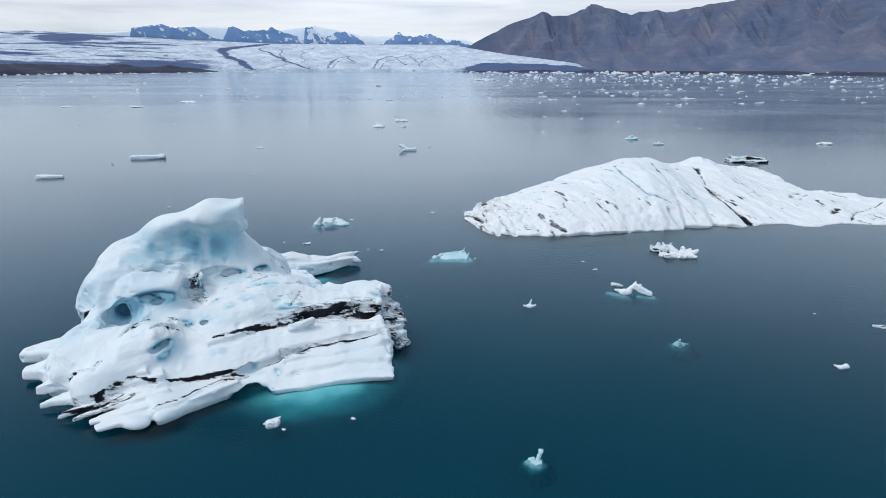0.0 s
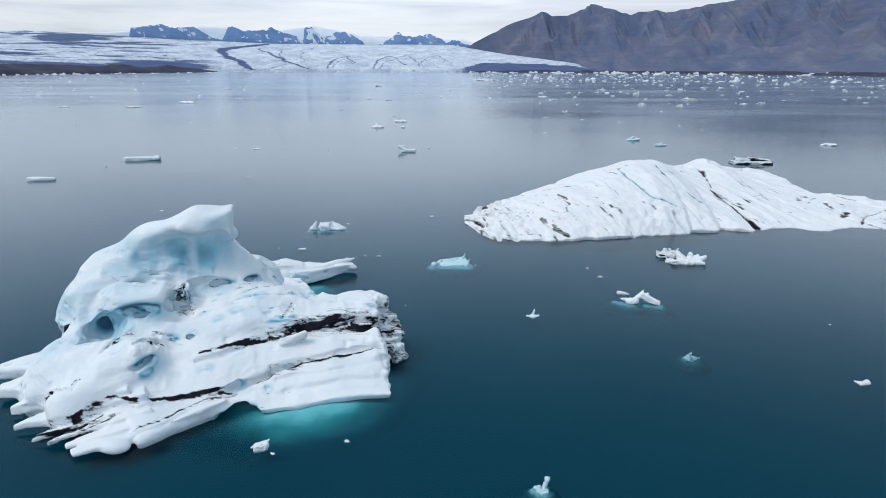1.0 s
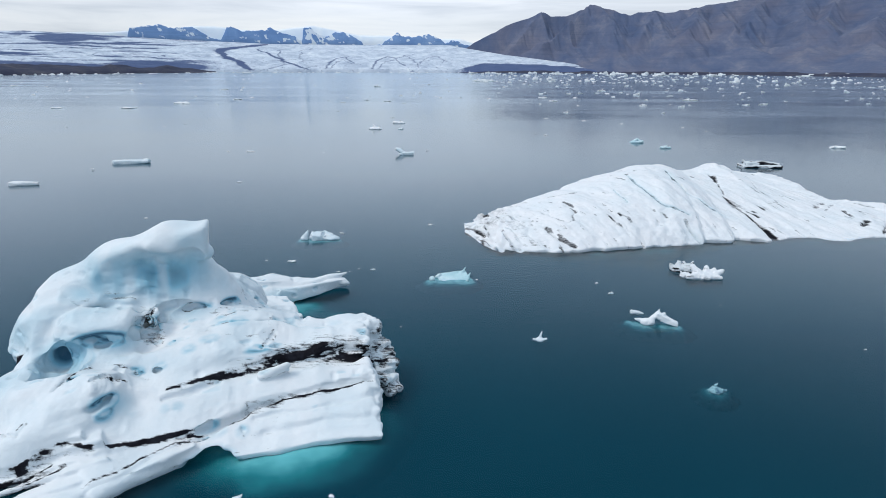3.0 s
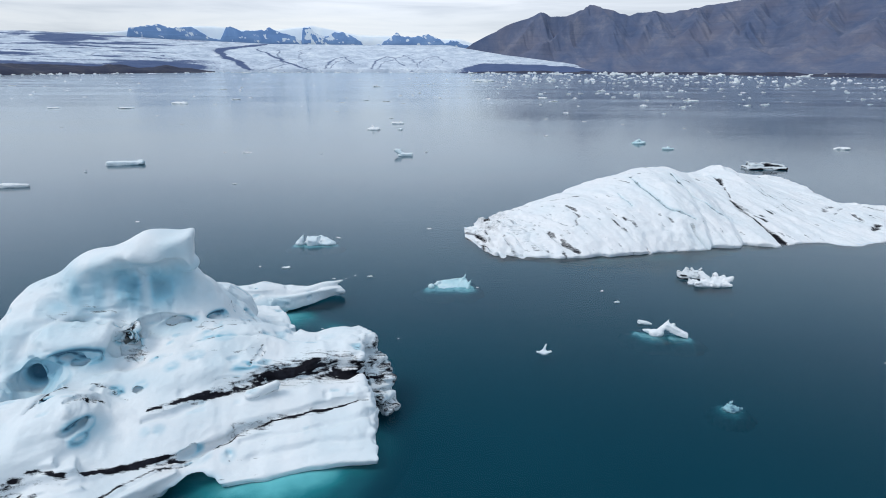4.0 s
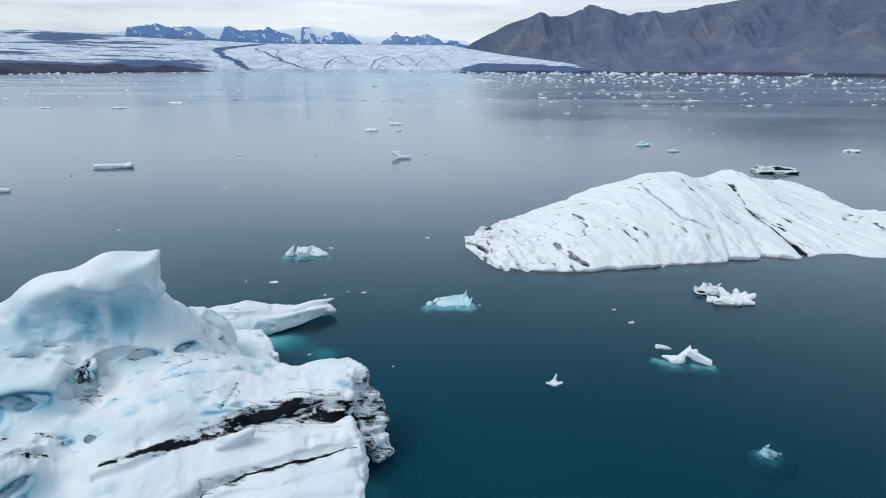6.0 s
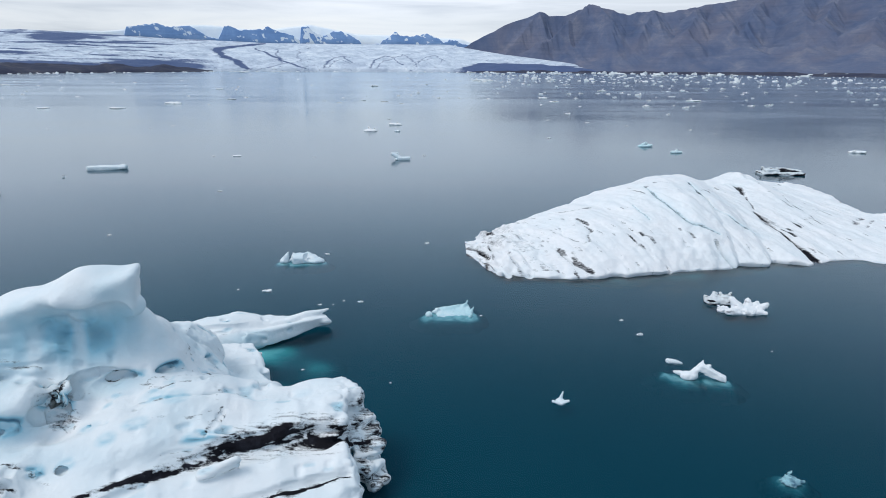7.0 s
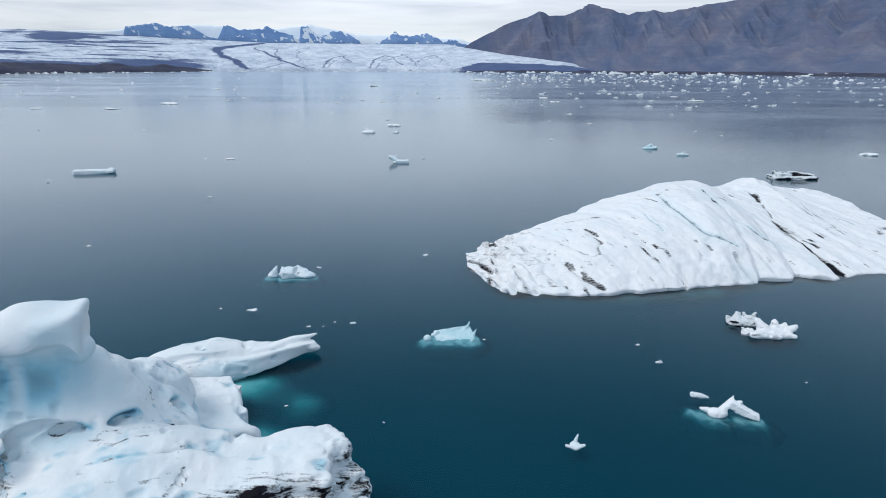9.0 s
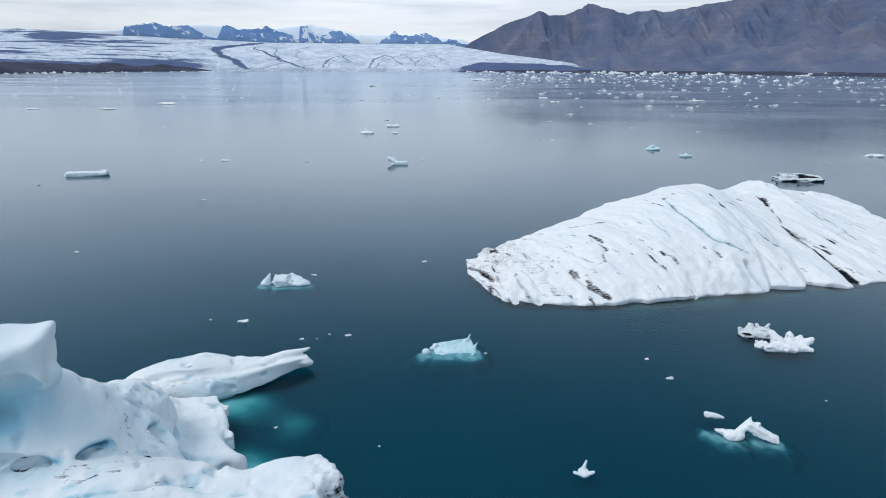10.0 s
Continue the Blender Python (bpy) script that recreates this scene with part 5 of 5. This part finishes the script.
def growler(at, turn, blobs, label, mat, cuts=(), rough=0.12, seed=1, size=1.0, span=3.0, high=2.0, foot=None, dirt_shade=0.0, blue=0.0, lift=0.05, name="growler"):
    """A small berg: an ice body and, where set, a foot that paints its underwater glow."""
    root = thing(name, (at[0], at[1], 0.0), label, "ice floe", "drifting ice")
    root.rotation_euler = (0, 0, radians(turn))
    lo, hi = (-span, -span, -0.12), (span, span, high)
    h = span * 2 / 72
    verts, quads = net(carve(lump_solid(blobs, cuts, rough, seed, size), lo, hi, h, 8), lo, h)
    n = normals_of(verts, quads)
    x, y, z = verts.T
    k = 2.0 / size
    # darker and bluer on sides and undersides than on top, by facing
    d = dirt_shade * np.clip(vnoise(x * k * 0.4, y * k, z * k * 2.5, seed + 5) + 0.25 - 0.5 * n[:, 2], 0, 1)
    b = np.clip(blue * (0.75 + 0.5 * vnoise(x * k, y * k, z * k, seed + 6)) + 0.2 * np.clip(0.3 - n[:, 2], 0, 1), 0, 1)
    part("body", mesh_from("body", verts, quads, mat, dirt_shade=d, blue=b), root)
    if foot:
        fx, fy, reach = foot
        r = span * 0.9 + 2.0 * reach
        gx, gy = np.meshgrid(np.linspace(-r, r, 72) + fx, np.linspace(-r, r, 72) + fy, indexing="ij")
        body = lump_solid(blobs, (), rough, seed, size)
        d2 = np.minimum(body((gx, gy, np.full(gx.shape, 0.03))), body((gx - fx, gy - fy, np.full(gx.shape, 0.03))))
        d2 = np.maximum(d2, 0) + 0.22 * reach * vnoise(gx * 1.3 / size, gy * 1.3 / size, gx * 0, seed + 9)
        low = -0.08 - lift - 0.55 * np.maximum(d2 / reach, 0) ** 1.2
        part("glow_foot", field_mesh("glow_foot", gx, gy, np.clip(low, -1.05, -0.05), np.zeros(3), None, FOOT_GLOW_SMALL), root, "turquoise ice under the water")
    return root


growler((-18.5, 93.2), 0, [("spar", (-2.3, 0.0, 0.2), (-1.85, 0.1, 1.35), 0.55, 0.1), ("spar", (-2.6, -0.1, 0.1), (-2.2, 0.0, 0.5), 0.4, 0.2), ("spar", (-1.4, 0.0, 0.3), (-1.2, 0.1, 0.85), 0.3, 0.08),
                           ("block", (-0.4, 0.1, 0.35), (0.9, 0.8, 0.55), 0.15, 15, -0.2, 0.1), ("ball", (-0.1, 0.2, 0.3), (1.3, 0.9, 0.75)), ("block", (1.0, 0.4, 0.35), (0.8, 0.6, 0.5), 0.12, -20, -0.2, 0.3), ("ball", (1.7, 0.1, 0.1), (1.3, 0.8, 0.5))],
        "pale blue floe with a white pointed end", ICE, seed=3, size=1.3, span=3.4, high=1.9, foot=(-0.1, -0.2, 0.9), blue=0.22, rough=0.16, cuts=(((0.55, 0.0, 0.9), (0.3, 0.8, 0.45)),))
growler((1.4, 75.9), 0, [("block", (0.25, 0.1, -0.20), (1.9, 1.35, 0.24), 0.12, 12, -0.30, -0.05), ("spar", (1.2, 1.2, 0.2), (1.75, 1.6, 0.95), 0.25, 0.06), ("spar", (2.0, 0.4, 0.0), (2.35, 0.6, 0.6), 0.25, 0.07), ("spar", (1.9, -0.7, 0.0), (2.1, -0.8, 0.35), 0.22, 0.08),
                         ("ball", (-2.45, -0.4, 0.08), (0.38, 0.32, 0.36)), ("spar", (-1.5, 0.7, 0.05), (0.6, 1.3, 0.35), 0.16, 0.2), ("spar", (-1.9, 0.3, 0.1), (-1.5, 0.6, 0.35), 0.2, 0.12)],
        "clear turquoise ice shard rising to one end", ICE_CLEAR, seed=8, size=1.2, span=3.3, high=1.6, foot=(-0.15, -0.3, 1.0), blue=0.0, rough=0.13, lift=0.0, cuts=(((-0.5, 0.4, 0.5), (0.9, 0.35, 0.32)), ((0.8, 0.1, 0.55), (0.35, 0.8, 0.3))))
growler((31.7, 79.3), 0, [("ball", (-0.6, 0.1, 0.1), (1.1, 0.8, 0.6)), ("spar", (-1.4, 0.1, 0.3), (-1.6, 0.2, 0.65), 0.45, 0.25), ("spar", (-0.6, 0.3, 0.4), (-0.5, 0.5, 0.9), 0.5, 0.3), ("ball", (0.6, -0.1, 0.2), (1.0, 0.8, 0.75)), ("spar", (0.2, 0.2, 0.5), (0.1, 0.4, 1.0), 0.35, 0.15), ("spar", (0.9, 0.2, 0.4), (1.3, 0.4, 1.0), 0.35, 0.15)],
        "grey silt-streaked lump of ice in the water", ICE_GREY, seed=12, size=1.0, span=2.5, high=1.7, dirt_shade=1.3, rough=0.2)
growler((31.0, 77.0), 10, [("ball", (0.0, 0.0, 0.1), (0.7, 0.45, 0.42)), ("spar", (-0.3, 0.1, 0.2), (-0.5, 0.2, 0.5), 0.25, 0.12)], "small rounded white ice lump beside a larger one", ICE_FIRN, seed=13, size=0.7, span=1.2, high=0.9, rough=0.3)
growler((33.3, 76.7), 0, [("ball", (0.0, 0.0, 0.05), (1.9, 0.9, 0.62)), ("spar", (-0.7, 0.3, 0.3), (-1.3, 0.7, 1.15), 0.65, 0.35), ("spar", (0.4, 0.4, 0.4), (0.5, 0.8, 1.0), 0.55, 0.3), ("spar", (0.9, 0.3, 0.4), (1.3, 0.5, 0.8), 0.45, 0.3), ("spar", (1.4, 0.0, 0.3), (2.3, 0.2, 0.75), 0.5, 0.28), ("spar", (-1.2, -0.4, 0.15), (-2.3, -0.7, 0.3), 0.5, 0.32), ("spar", (1.2, -0.5, 0.15), (1.7, -0.9, 0.2), 0.4, 0.22), ("spar", (-0.2, -0.6, 0.2), (0.2, -0.9, 0.2), 0.45, 0.3)],
        "jagged white lump of ice in the water", ICE_FIRN, seed=15, size=1.0, span=3.0, high=2.1, dirt_shade=0.5, rough=0.2)
growler((22.3, 62.8), 0, [("spar", (-2.0, 0.4, 0.28), (-1.2, 0.1, 0.2), 0.13, 0.3), ("ball", (-0.95, -0.1, 0.15), (0.75, 0.4, 0.42)), ("spar", (-0.6, 0.0, 0.35), (0.25, 0.3, 0.95), 0.3, 0.26), ("spar", (0.2, 0.3, 0.9), (0.3, 0.4, 1.35), 0.22, 0.05), ("plate", (0.1, 0.25, 0.75), (1.95, -0.7, 0.12), 0.36, 0.3, 0.42, 0.1), ("spar", (0.5, 0.1, 0.85), (0.8, 0.1, 1.0), 0.25, 0.15)],
        "small white ice piece shaped like a wing", ICE, seed=21, size=0.7, span=2.4, high=1.6, foot=(-0.5, 0.1, 1.3), blue=0.0, rough=0.2, cuts=(((0.1, -0.4, 0.05), (0.3, 0.7, 0.45)),))
growler((21.1, 65.3), 0, [("spar", (-0.5, 0.12, 0.12), (0.1, 0.0, 0.08), 0.24, 0.2), ("spar", (0.1, 0.0, 0.08), (0.6, -0.15, 0.0), 0.2, 0.1)], "small white ice chip in the water", ICE, seed=22, size=0.5, rough=0.25, span=0.9, high=0.5)
growler((9.6, 58.9), 0, [("spar", (-0.6, -0.1, 0.1), (0.0, -0.25, 0.0), 0.1, 0.16), ("spar", (0.0, -0.25, 0.0), (0.62, -0.1, 0.14), 0.16, 0.1), ("spar", (0.05, 0.3, 0.0), (0.26, 0.45, 0.58), 0.17, 0.06), ("ball", (0.05, 0.1, -0.02), (0.4, 0.45, 0.14))],
        "small ice piece with an upright spike", ICE, seed=25, size=0.6, span=1.0, high=1.0, blue=0.2)
growler((22.6, 49.8), 0, [("ball", (0.0, 0.0, -0.06), (0.62, 0.5, 0.13)), ("spar", (-0.1, 0.4, 0.0), (0.35, 0.6, 0.16), 0.1, 0.07), ("ball", (-0.15, -0.4, 0.0), (0.14, 0.12, 0.12)), ("spar", (0.4, -0.1, -0.05), (0.75, -0.15, 0.05), 0.12, 0.05)],
        "low translucent ice lump almost under water", ICE_CLEAR, seed=31, size=0.6, span=1.1, high=0.5, foot=(0.0, 0.0, 0.7), blue=0.9, rough=0.4, lift=0.12)
growler((35.1, 45.3), 0, [("spar", (-0.55, 0.2, 0.15), (-0.15, -0.08, 0.06), 0.07, 0.2), ("spar", (-0.15, -0.08, 0.06), (0.45, 0.0, 0.1), 0.2, 0.19), ("ball", (0.4, 0.05, 0.12), (0.25, 0.22, 0.24))], "small crescent-shaped white ice chip in the water", ICE, seed=33, size=0.5, rough=0.15, span=0.9, high=0.5)
growler((6.3, 32.6), 0, [("spar", (-0.42, 0.05, 0.02), (-0.2, 0.0, 0.1), 0.14, 0.16), ("ball", (0.0, -0.1, -0.05), (0.38, 0.32, 0.15)), ("spar", (0.12, 0.1, 0.05), (0.35, 0.3, 0.5), 0.1, 0.15), ("spar", (0.3, 0.25, 0.5), (0.35, 0.3, 0.68), 0.14, 0.04)],
        "small clear ice piece with a raised white point", ICE_CLEAR, seed=36, size=0.55, span=0.9, high=0.9, foot=(-0.02, -0.05, 0.6), blue=0.2, rough=0.3, lift=0.0)
growler((-12.4, 36.6), 0, [("block", (0.0, 0.0, 0.12), (0.5, 0.34, 0.28), 0.16, 14, 0.1, -0.15), ("spar", (-0.4, 0.0, 0.1), (-0.65, -0.05, 0.05), 0.2, 0.06), ("spar", (0.35, 0.2, 0.3), (0.5, 0.3, 0.55), 0.14, 0.05)],
        "rounded white ice chunk in the water", ICE, seed=39, size=0.6, rough=0.25, span=1.0, high=0.9, blue=0.1)
growler((44.7, 53.6), -12, [("plate", (-0.8, 0.25, 0.02), (0.2, 0.0, 0.05), 0.12, 0.28, 0.14, 0.05), ("plate", (0.0, 0.0, 0.05), (0.9, -0.1, 0.02), 0.28, 0.12, 0.13, 0.05)], "small ice chip dark with ash", ICE_GREY, seed=41, size=0.6, span=1.1, high=0.5, dirt_shade=2.5, rough=0.3)
growler((86.0, 163.5), 0, [("block", (0.0, 0.0, 0.25), (5.2, 2.0, 0.45), 0.3, -3), ("block", (-0.6, 0.3, 1.0), (3.8, 1.5, 0.4), 0.3, 4), ("block", (2.4, 0.2, 0.8), (2.6, 1.2, 0.3), 0.2, -6), ("spar", (-3.8, 0.4, 1.1), (-4.4, 0.5, 1.7), 0.5, 0.25)],
        "flat ice floe banded black with ash", ICE_GREY, seed=42, size=2.4, span=6.2, high=2.3, dirt_shade=2.0, rough=0.22)
growler((-11.6, 185.0), 0, [("spar", (-1.9, 0.4, 1.55), (0.3, 0.0, 0.35), 0.55, 0.6), ("spar", (-1.8, 0.3, 1.5), (-0.5, 0.5, 1.6), 0.4, 0.35), ("block", (1.5, -0.1, 0.25), (1.7, 0.9, 0.5), 0.2, 5), ("spar", (2.4, 0.2, 0.4), (3.0, 0.3, 0.7), 0.5, 0.25), ("spar", (-0.8, -0.8, 0.1), (-0.5, -1.3, 0.2), 0.4, 0.3)],
        "white and blue ice shard in the water", ICE, seed=45, size=1.6, span=3.8, high=2.4, blue=0.12)
growler((-84.5, 166.0), 8, [("plate", (-4.6, -0.4, 0.25), (4.5, 0.3, 0.5), 0.9, 1.2, 0.75, 0.3), ("ball", (3.7, 0.3, 0.6), (1.0, 0.9, 0.75)), ("ball", (-3.9, -0.3, 0.3), (1.1, 0.9, 0.7))], "long pale blue slab of floating ice", ICE, seed=48, size=2.0, span=5.6, high=1.9, blue=0.12, rough=0.12, cuts=(((2.6, 0.0, 1.4), (0.25, 1.2, 0.35)),))
growler((-92.6, 134.8), 3, [("plate", (-2.9, 0.1, 0.2), (3.2, 0.3, 0.35), 1.0, 0.25, 0.6, 0.25), ("ball", (-1.0, 0.1, 0.3), (1.6, 0.9, 0.55))], "flat white slab of floating ice", ICE_FIRN, seed=51, size=1.4, span=3.6, high=1.4, rough=0.12)
growler((-28.6, 262.0), 0, [("ball", (0.0, 0.0, 0.2), (2.8, 1.4, 0.8)), ("spar", (-0.2, 0.0, 0.6), (-0.6, 0.2, 1.6), 0.8, 0.4), ("spar", (1.4, 0.0, 0.5), (1.8, 0.1, 1.1), 0.5, 0.2)], "white ice lump in the open water", ICE_FIRN, seed=54, size=1.6, span=3.4, high=2.2)
growler((70.0, 217.0), 0, [("block", (0.0, 0.0, 0.2), (2.3, 1.0, 0.35), 0.25, 0, 0.0, -0.1), ("spar", (-1.2, 0.0, 0.4), (0.2, 0.1, 1.3), 0.5, 0.3), ("spar", (0.2, 0.1, 1.2), (1.2, 0.1, 0.5), 0.4, 0.3)], "blue-grey floe with a low peak", ICE_CLEAR, seed=57, size=1.5, span=3.0, high=1.9, blue=0.2, dirt_shade=0.3)
growler((74.6, 201.5), 0, [("spar", (-1.4, 0.0, 0.2), (1.6, 0.0, 0.2), 0.5, 0.35), ("spar", (-0.2, 0.0, 0.3), (0.2, 0.1, 0.95), 0.5, 0.25), ("spar", (-1.3, 0.0, 0.3), (-1.5, 0.1, 0.7), 0.35, 0.15)], "small blue floe with a raised end", ICE_CLEAR, seed=60, size=1.2, span=2.4, high=1.5, blue=0.2, dirt_shade=0.3)


# chips and floes farther out: a few shapes, many copies
def chip_mesh(seed, flat, mat, name="ice_floe", h=0.05):
    rnd = random.Random(seed)
    blobs = [("plate", (-0.42, rnd.uniform(-0.1, 0.1), 0.02), (0.42, rnd.uniform(-0.1, 0.1), 0.03), 0.12 + 0.2 * rnd.random(), 0.08 + 0.2 * rnd.random(), flat * 0.8, 0.03)]
    for _ in range(3):
        x, y = rnd.uniform(-0.3, 0.3), rnd.uniform(-0.12, 0.12)
        blobs.append(("block", (x, y, flat * 0.5), (rnd.uniform(0.1, 0.22), rnd.uniform(0.08, 0.18), flat * rnd.uniform(0.5, 1.0)), 0.03, rnd.uniform(0, 90), rnd.uniform(-0.5, 0.5), rnd.uniform(-0.5, 0.5)))
    x = rnd.uniform(-0.3, 0.3)
    blobs.append(("spar", (x, 0.0, 0.05), (x + rnd.uniform(-0.12, 0.12), 0.0, flat * rnd.uniform(1.6, 2.8)), 0.12, 0.03))
    lo, hi = (-0.75, -0.75, -0.06), (0.75, 0.75, 0.75)
    verts, quads = net(carve(lump_solid(blobs, (), 0.3, seed, 0.5), lo, hi, h, 8), lo, h)
    n = normals_of(verts, quads)
    # bluer on the sides than on top, by facing
    return mesh_from(name, verts, quads, mat, dirt_shade=0 * verts[:, 0], blue=np.clip(0.15 - 0.3 * n[:, 2], 0, 1))


CHIPS = [chip_mesh(200 + i, f, m) for i, (f, m) in enumerate(((0.12, ICE_FIRN), (0.2, ICE_FIRN), (0.3, ICE_FIRN), (0.16, ICE), (0.24, ICE), (0.09, ICE_FIRN), (0.14, ICE_GREY)))]
floe_rng = random.Random(77)


def floe(x, y, length, shape=None, label="small white ice floe in the open water", group="drifting ice"):
    k = floe_rng.randrange(6) if shape is None else shape
    ob = new("ice_floe", CHIPS[k])
    s = length / 0.95
    ob.location, ob.rotation_euler = (x, y, 0.0), (0, 0, floe_rng.uniform(-0.6, 0.6) + (math.pi if floe_rng.random() < 0.5 else 0))
    ob.scale = (s, s * floe_rng.uniform(0.7, 1.2), s * floe_rng.uniform(0.6, 1.0) * (0.6 if y > 300 else 0.9))
    return tagged(ob, label, "ice floe", group)


floe(-88.2, 153.8, 0.76, 1)
floe(-164.2, 265.3, 1.56, 0)
floe(-188.5, 443.8, 13.92, 0)
floe(-159.3, 431.0, 3.38, 6)
floe(-59.6, 190.1, 2.81, 0)
floe(-66.6, 189.9, 1.12, 1)
floe(-36.6, 187.8, 1.30, 0)
floe(-20.3, 290.7, 6.85, 0)
floe(-4.6, 192.8, 1.14, 1)
floe(-15.8, 96.5, 0.87, 0)
floe(-20.2, 82.3, 1.25, 0)
floe(-8.8, 79.1, 0.73, 1)
floe(-1.8, 102.0, 0.81, 0)
floe(19.9, 70.9, 0.73, 1)
floe(19.1, 74.4, 0.46, 0)
floe(39.9, 57.0, 0.30, 0)
floe(-6.6, 37.4, 0.40, 0)
floe(-11.5, 36.0, 0.38, 0)
floe(133.4, 203.6, 5.22, 0)
floe(41.3, 240.0, 2.13, 1)
floe(91.5, 1297.1, 45.71, 6)
floe(212.5, 517.4, 13.69, 0)
floe(193.8, 732.8, 11.48, 1)
floe(-5.3, 567.4, 4.45, 0)
floe(-90.6, 490.1, 3.84, 6)
floe(-75.1, 465.6, 4.11, 6)
floe(-61.7, 501.0, 4.91, 6)
floe(-43.6, 484.1, 6.64, 0)
floe(-28.3, 460.2, 3.61, 6)
floe(-63.4, 369.8, 2.90, 0)
floe(-94.5, 414.2, 2.44, 0)
floe(-92.2, 866.7, 11.88, 1)
floe(-26.1, 322.2, 2.53, 6)
floe(-17.6, 262.0, 2.58, 3)
floe(-122.9, 269.4, 1.32, 0)
floe(-118.7, 281.1, 1.66, 0)
floe(-154.5, 333.3, 1.64, 6)
floe(-169.6, 503.9, 7.90, 0)
floe(-262.7, 732.4, 10.04, 0)
floe(-202.7, 390.6, 11.49, 0)
floe(-246.1, 388.5, 7.62, 0)
floe(-594.9, 841.5, 13.18, 0)
floe(113.2, 258.4, 1.52, 0)
floe(86.7, 291.2, 1.72, 0)
floe(55.4, 321.5, 2.21, 0)
floe(75.1, 365.8, 3.59, 2)
floe(72.2, 307.4, 2.41, 0)
floe(40.9, 283.5, 1.39, 0)
floe(37.8, 244.3, 1.20, 0)
floe(109.4, 274.2, 1.62, 0)
floe(146.4, 439.8, 6.04, 1)
floe(133.6, 363.4, 3.57, 1)
floe(-51.3, 105.8, 0.73, 0)
floe(-46.4, 139.3, 1.12, 0)
floe(-23.7, 82.8, 0.36, 1)
floe(-13.2, 78.3, 0.50, 0)
floe(-10.7, 79.4, 0.28, 1)
floe(-11.7, 78.4, 0.22, 0)
floe(31.1, 67.5, 0.23, 0)
floe(-11.8, 63.9, 0.30, 0)
floe(-4.0, 61.7, 0.21, 0)
floe(-90.3, 157.2, 1.04, 0)
floe(4.5, 75.5, 0.32, 0)
floe(-34.8, 153.8, 0.50, 0)
floe(-24.9, 147.9, 0.48, 0)

# the ice field towards the mountain: floes thicken with distance; those past telling apart are one sheet of brash
BRASH = [chip_mesh(300 + i, f, ICE_FIRN, "brash", 0.11) for i, f in enumerate((0.14, 0.2, 0.26, 0.32, 0.17))]
PIECES = []
for me in BRASH:
    co, fa = np.empty(len(me.vertices) * 3), np.empty(len(me.loops), np.int32)
    me.vertices.foreach_get("co", co)
    me.loops.foreach_get("vertex_index", fa)
    PIECES.append((co.reshape(-1, 3), fa.reshape(-1, 4)))
    bpy.data.meshes.remove(me)
brash_v, brash_f, brash_n = [], [], 0


def brash(x, y, length):
    global brash_n
    co, fa = PIECES[floe_rng.randrange(len(PIECES))]
    a = floe_rng.uniform(-0.7, 0.7) + (math.pi if floe_rng.random() < 0.5 else 0)
    s = length / 0.9
    ca, sa, ky, kz = math.cos(a), math.sin(a), s * floe_rng.uniform(0.7, 1.2), s * floe_rng.uniform(0.5, 1.0)
    v = np.stack([co[:, 0] * s * ca - co[:, 1] * ky * sa + x, co[:, 0] * s * sa + co[:, 1] * ky * ca + y, co[:, 2] * kz], 1)
    brash_v.append(v)
    brash_f.append(fa + brash_n)
    brash_n += len(v)


for _ in range(150):
    u = floe_rng.random()
    y = 420 * (1300 / 420) ** (floe_rng.random() ** 0.7)
    az = radians(5.0 + 34.0 * u ** 0.9) if y > 520 else radians(8.0 + 30 * u)
    size = floe_rng.choice((1.8, 2.4, 3.0, 4.0, 6.0)) * (0.7 + y / 900) * floe_rng.uniform(0.6, 1.1)
    floe(y * math.tan(az), y, min(size, 16), None, "white ice floe among many in the far lake", "ice field")
for _ in range(420):
    y = 1150 * (3400 / 1150) ** floe_rng.random()
    size = floe_rng.choice((1.5, 2.0, 2.5, 3.5, 6.0)) * (0.6 + y / 1000) * floe_rng.uniform(0.6, 1.2)
    brash(y * math.tan(radians(floe_rng.uniform(2.5, 39))), y, min(size, 30))
for _ in range(90):
    y = 500 * (3200 / 500) ** floe_rng.random()
    brash(y * math.tan(radians(floe_rng.uniform(-37, 6))), y, floe_rng.uniform(1.2, 3.6) * (0.7 + y / 1500))
# along the far shores
for _ in range(260):
    b = floe_rng.uniform(-36, 38)
    y = float(np.interp(b, (-36, -24, -20, -16, 0, 12, 27, 38), (2000, 2850, 3350, 3750, 3900, 3850, 3250, 2500))) * floe_rng.uniform(0.93, 0.99)
    if b > 4 or b < -9 or floe_rng.random() < 0.4:
        brash(y * math.tan(radians(b)), y, floe_rng.uniform(8, 34) if b > 4 else floe_rng.uniform(5, 17))
tagged(new("brash_ice", mesh_from("brash_ice", np.concatenate(brash_v), np.concatenate(brash_f), ICE_FIRN, dirt_shade=np.zeros(brash_n), blue=np.full(brash_n, 0.08))),
       "scattered white brash ice far out on the lake", "brash ice", "ice field", "stuff")
# larger bergs near the far shore
for x, y, w in ((900, 2500, 70), (1010, 2450, 34), (1130, 2500, 60), (560, 2900, 40), (760, 2700, 48), (1500, 2500, 60), (300, 3200, 40), (-1420, 2900, 26), (-1000, 3100, 44), (-880, 3200, 30), (-1750, 2300, 24), (-600, 3500, 40), (180, 3500, 60)):
    ob = floe(x, y, w, 2, "larger white berg near the far shore", "far bergs")
    ob.scale.z *= 0.55
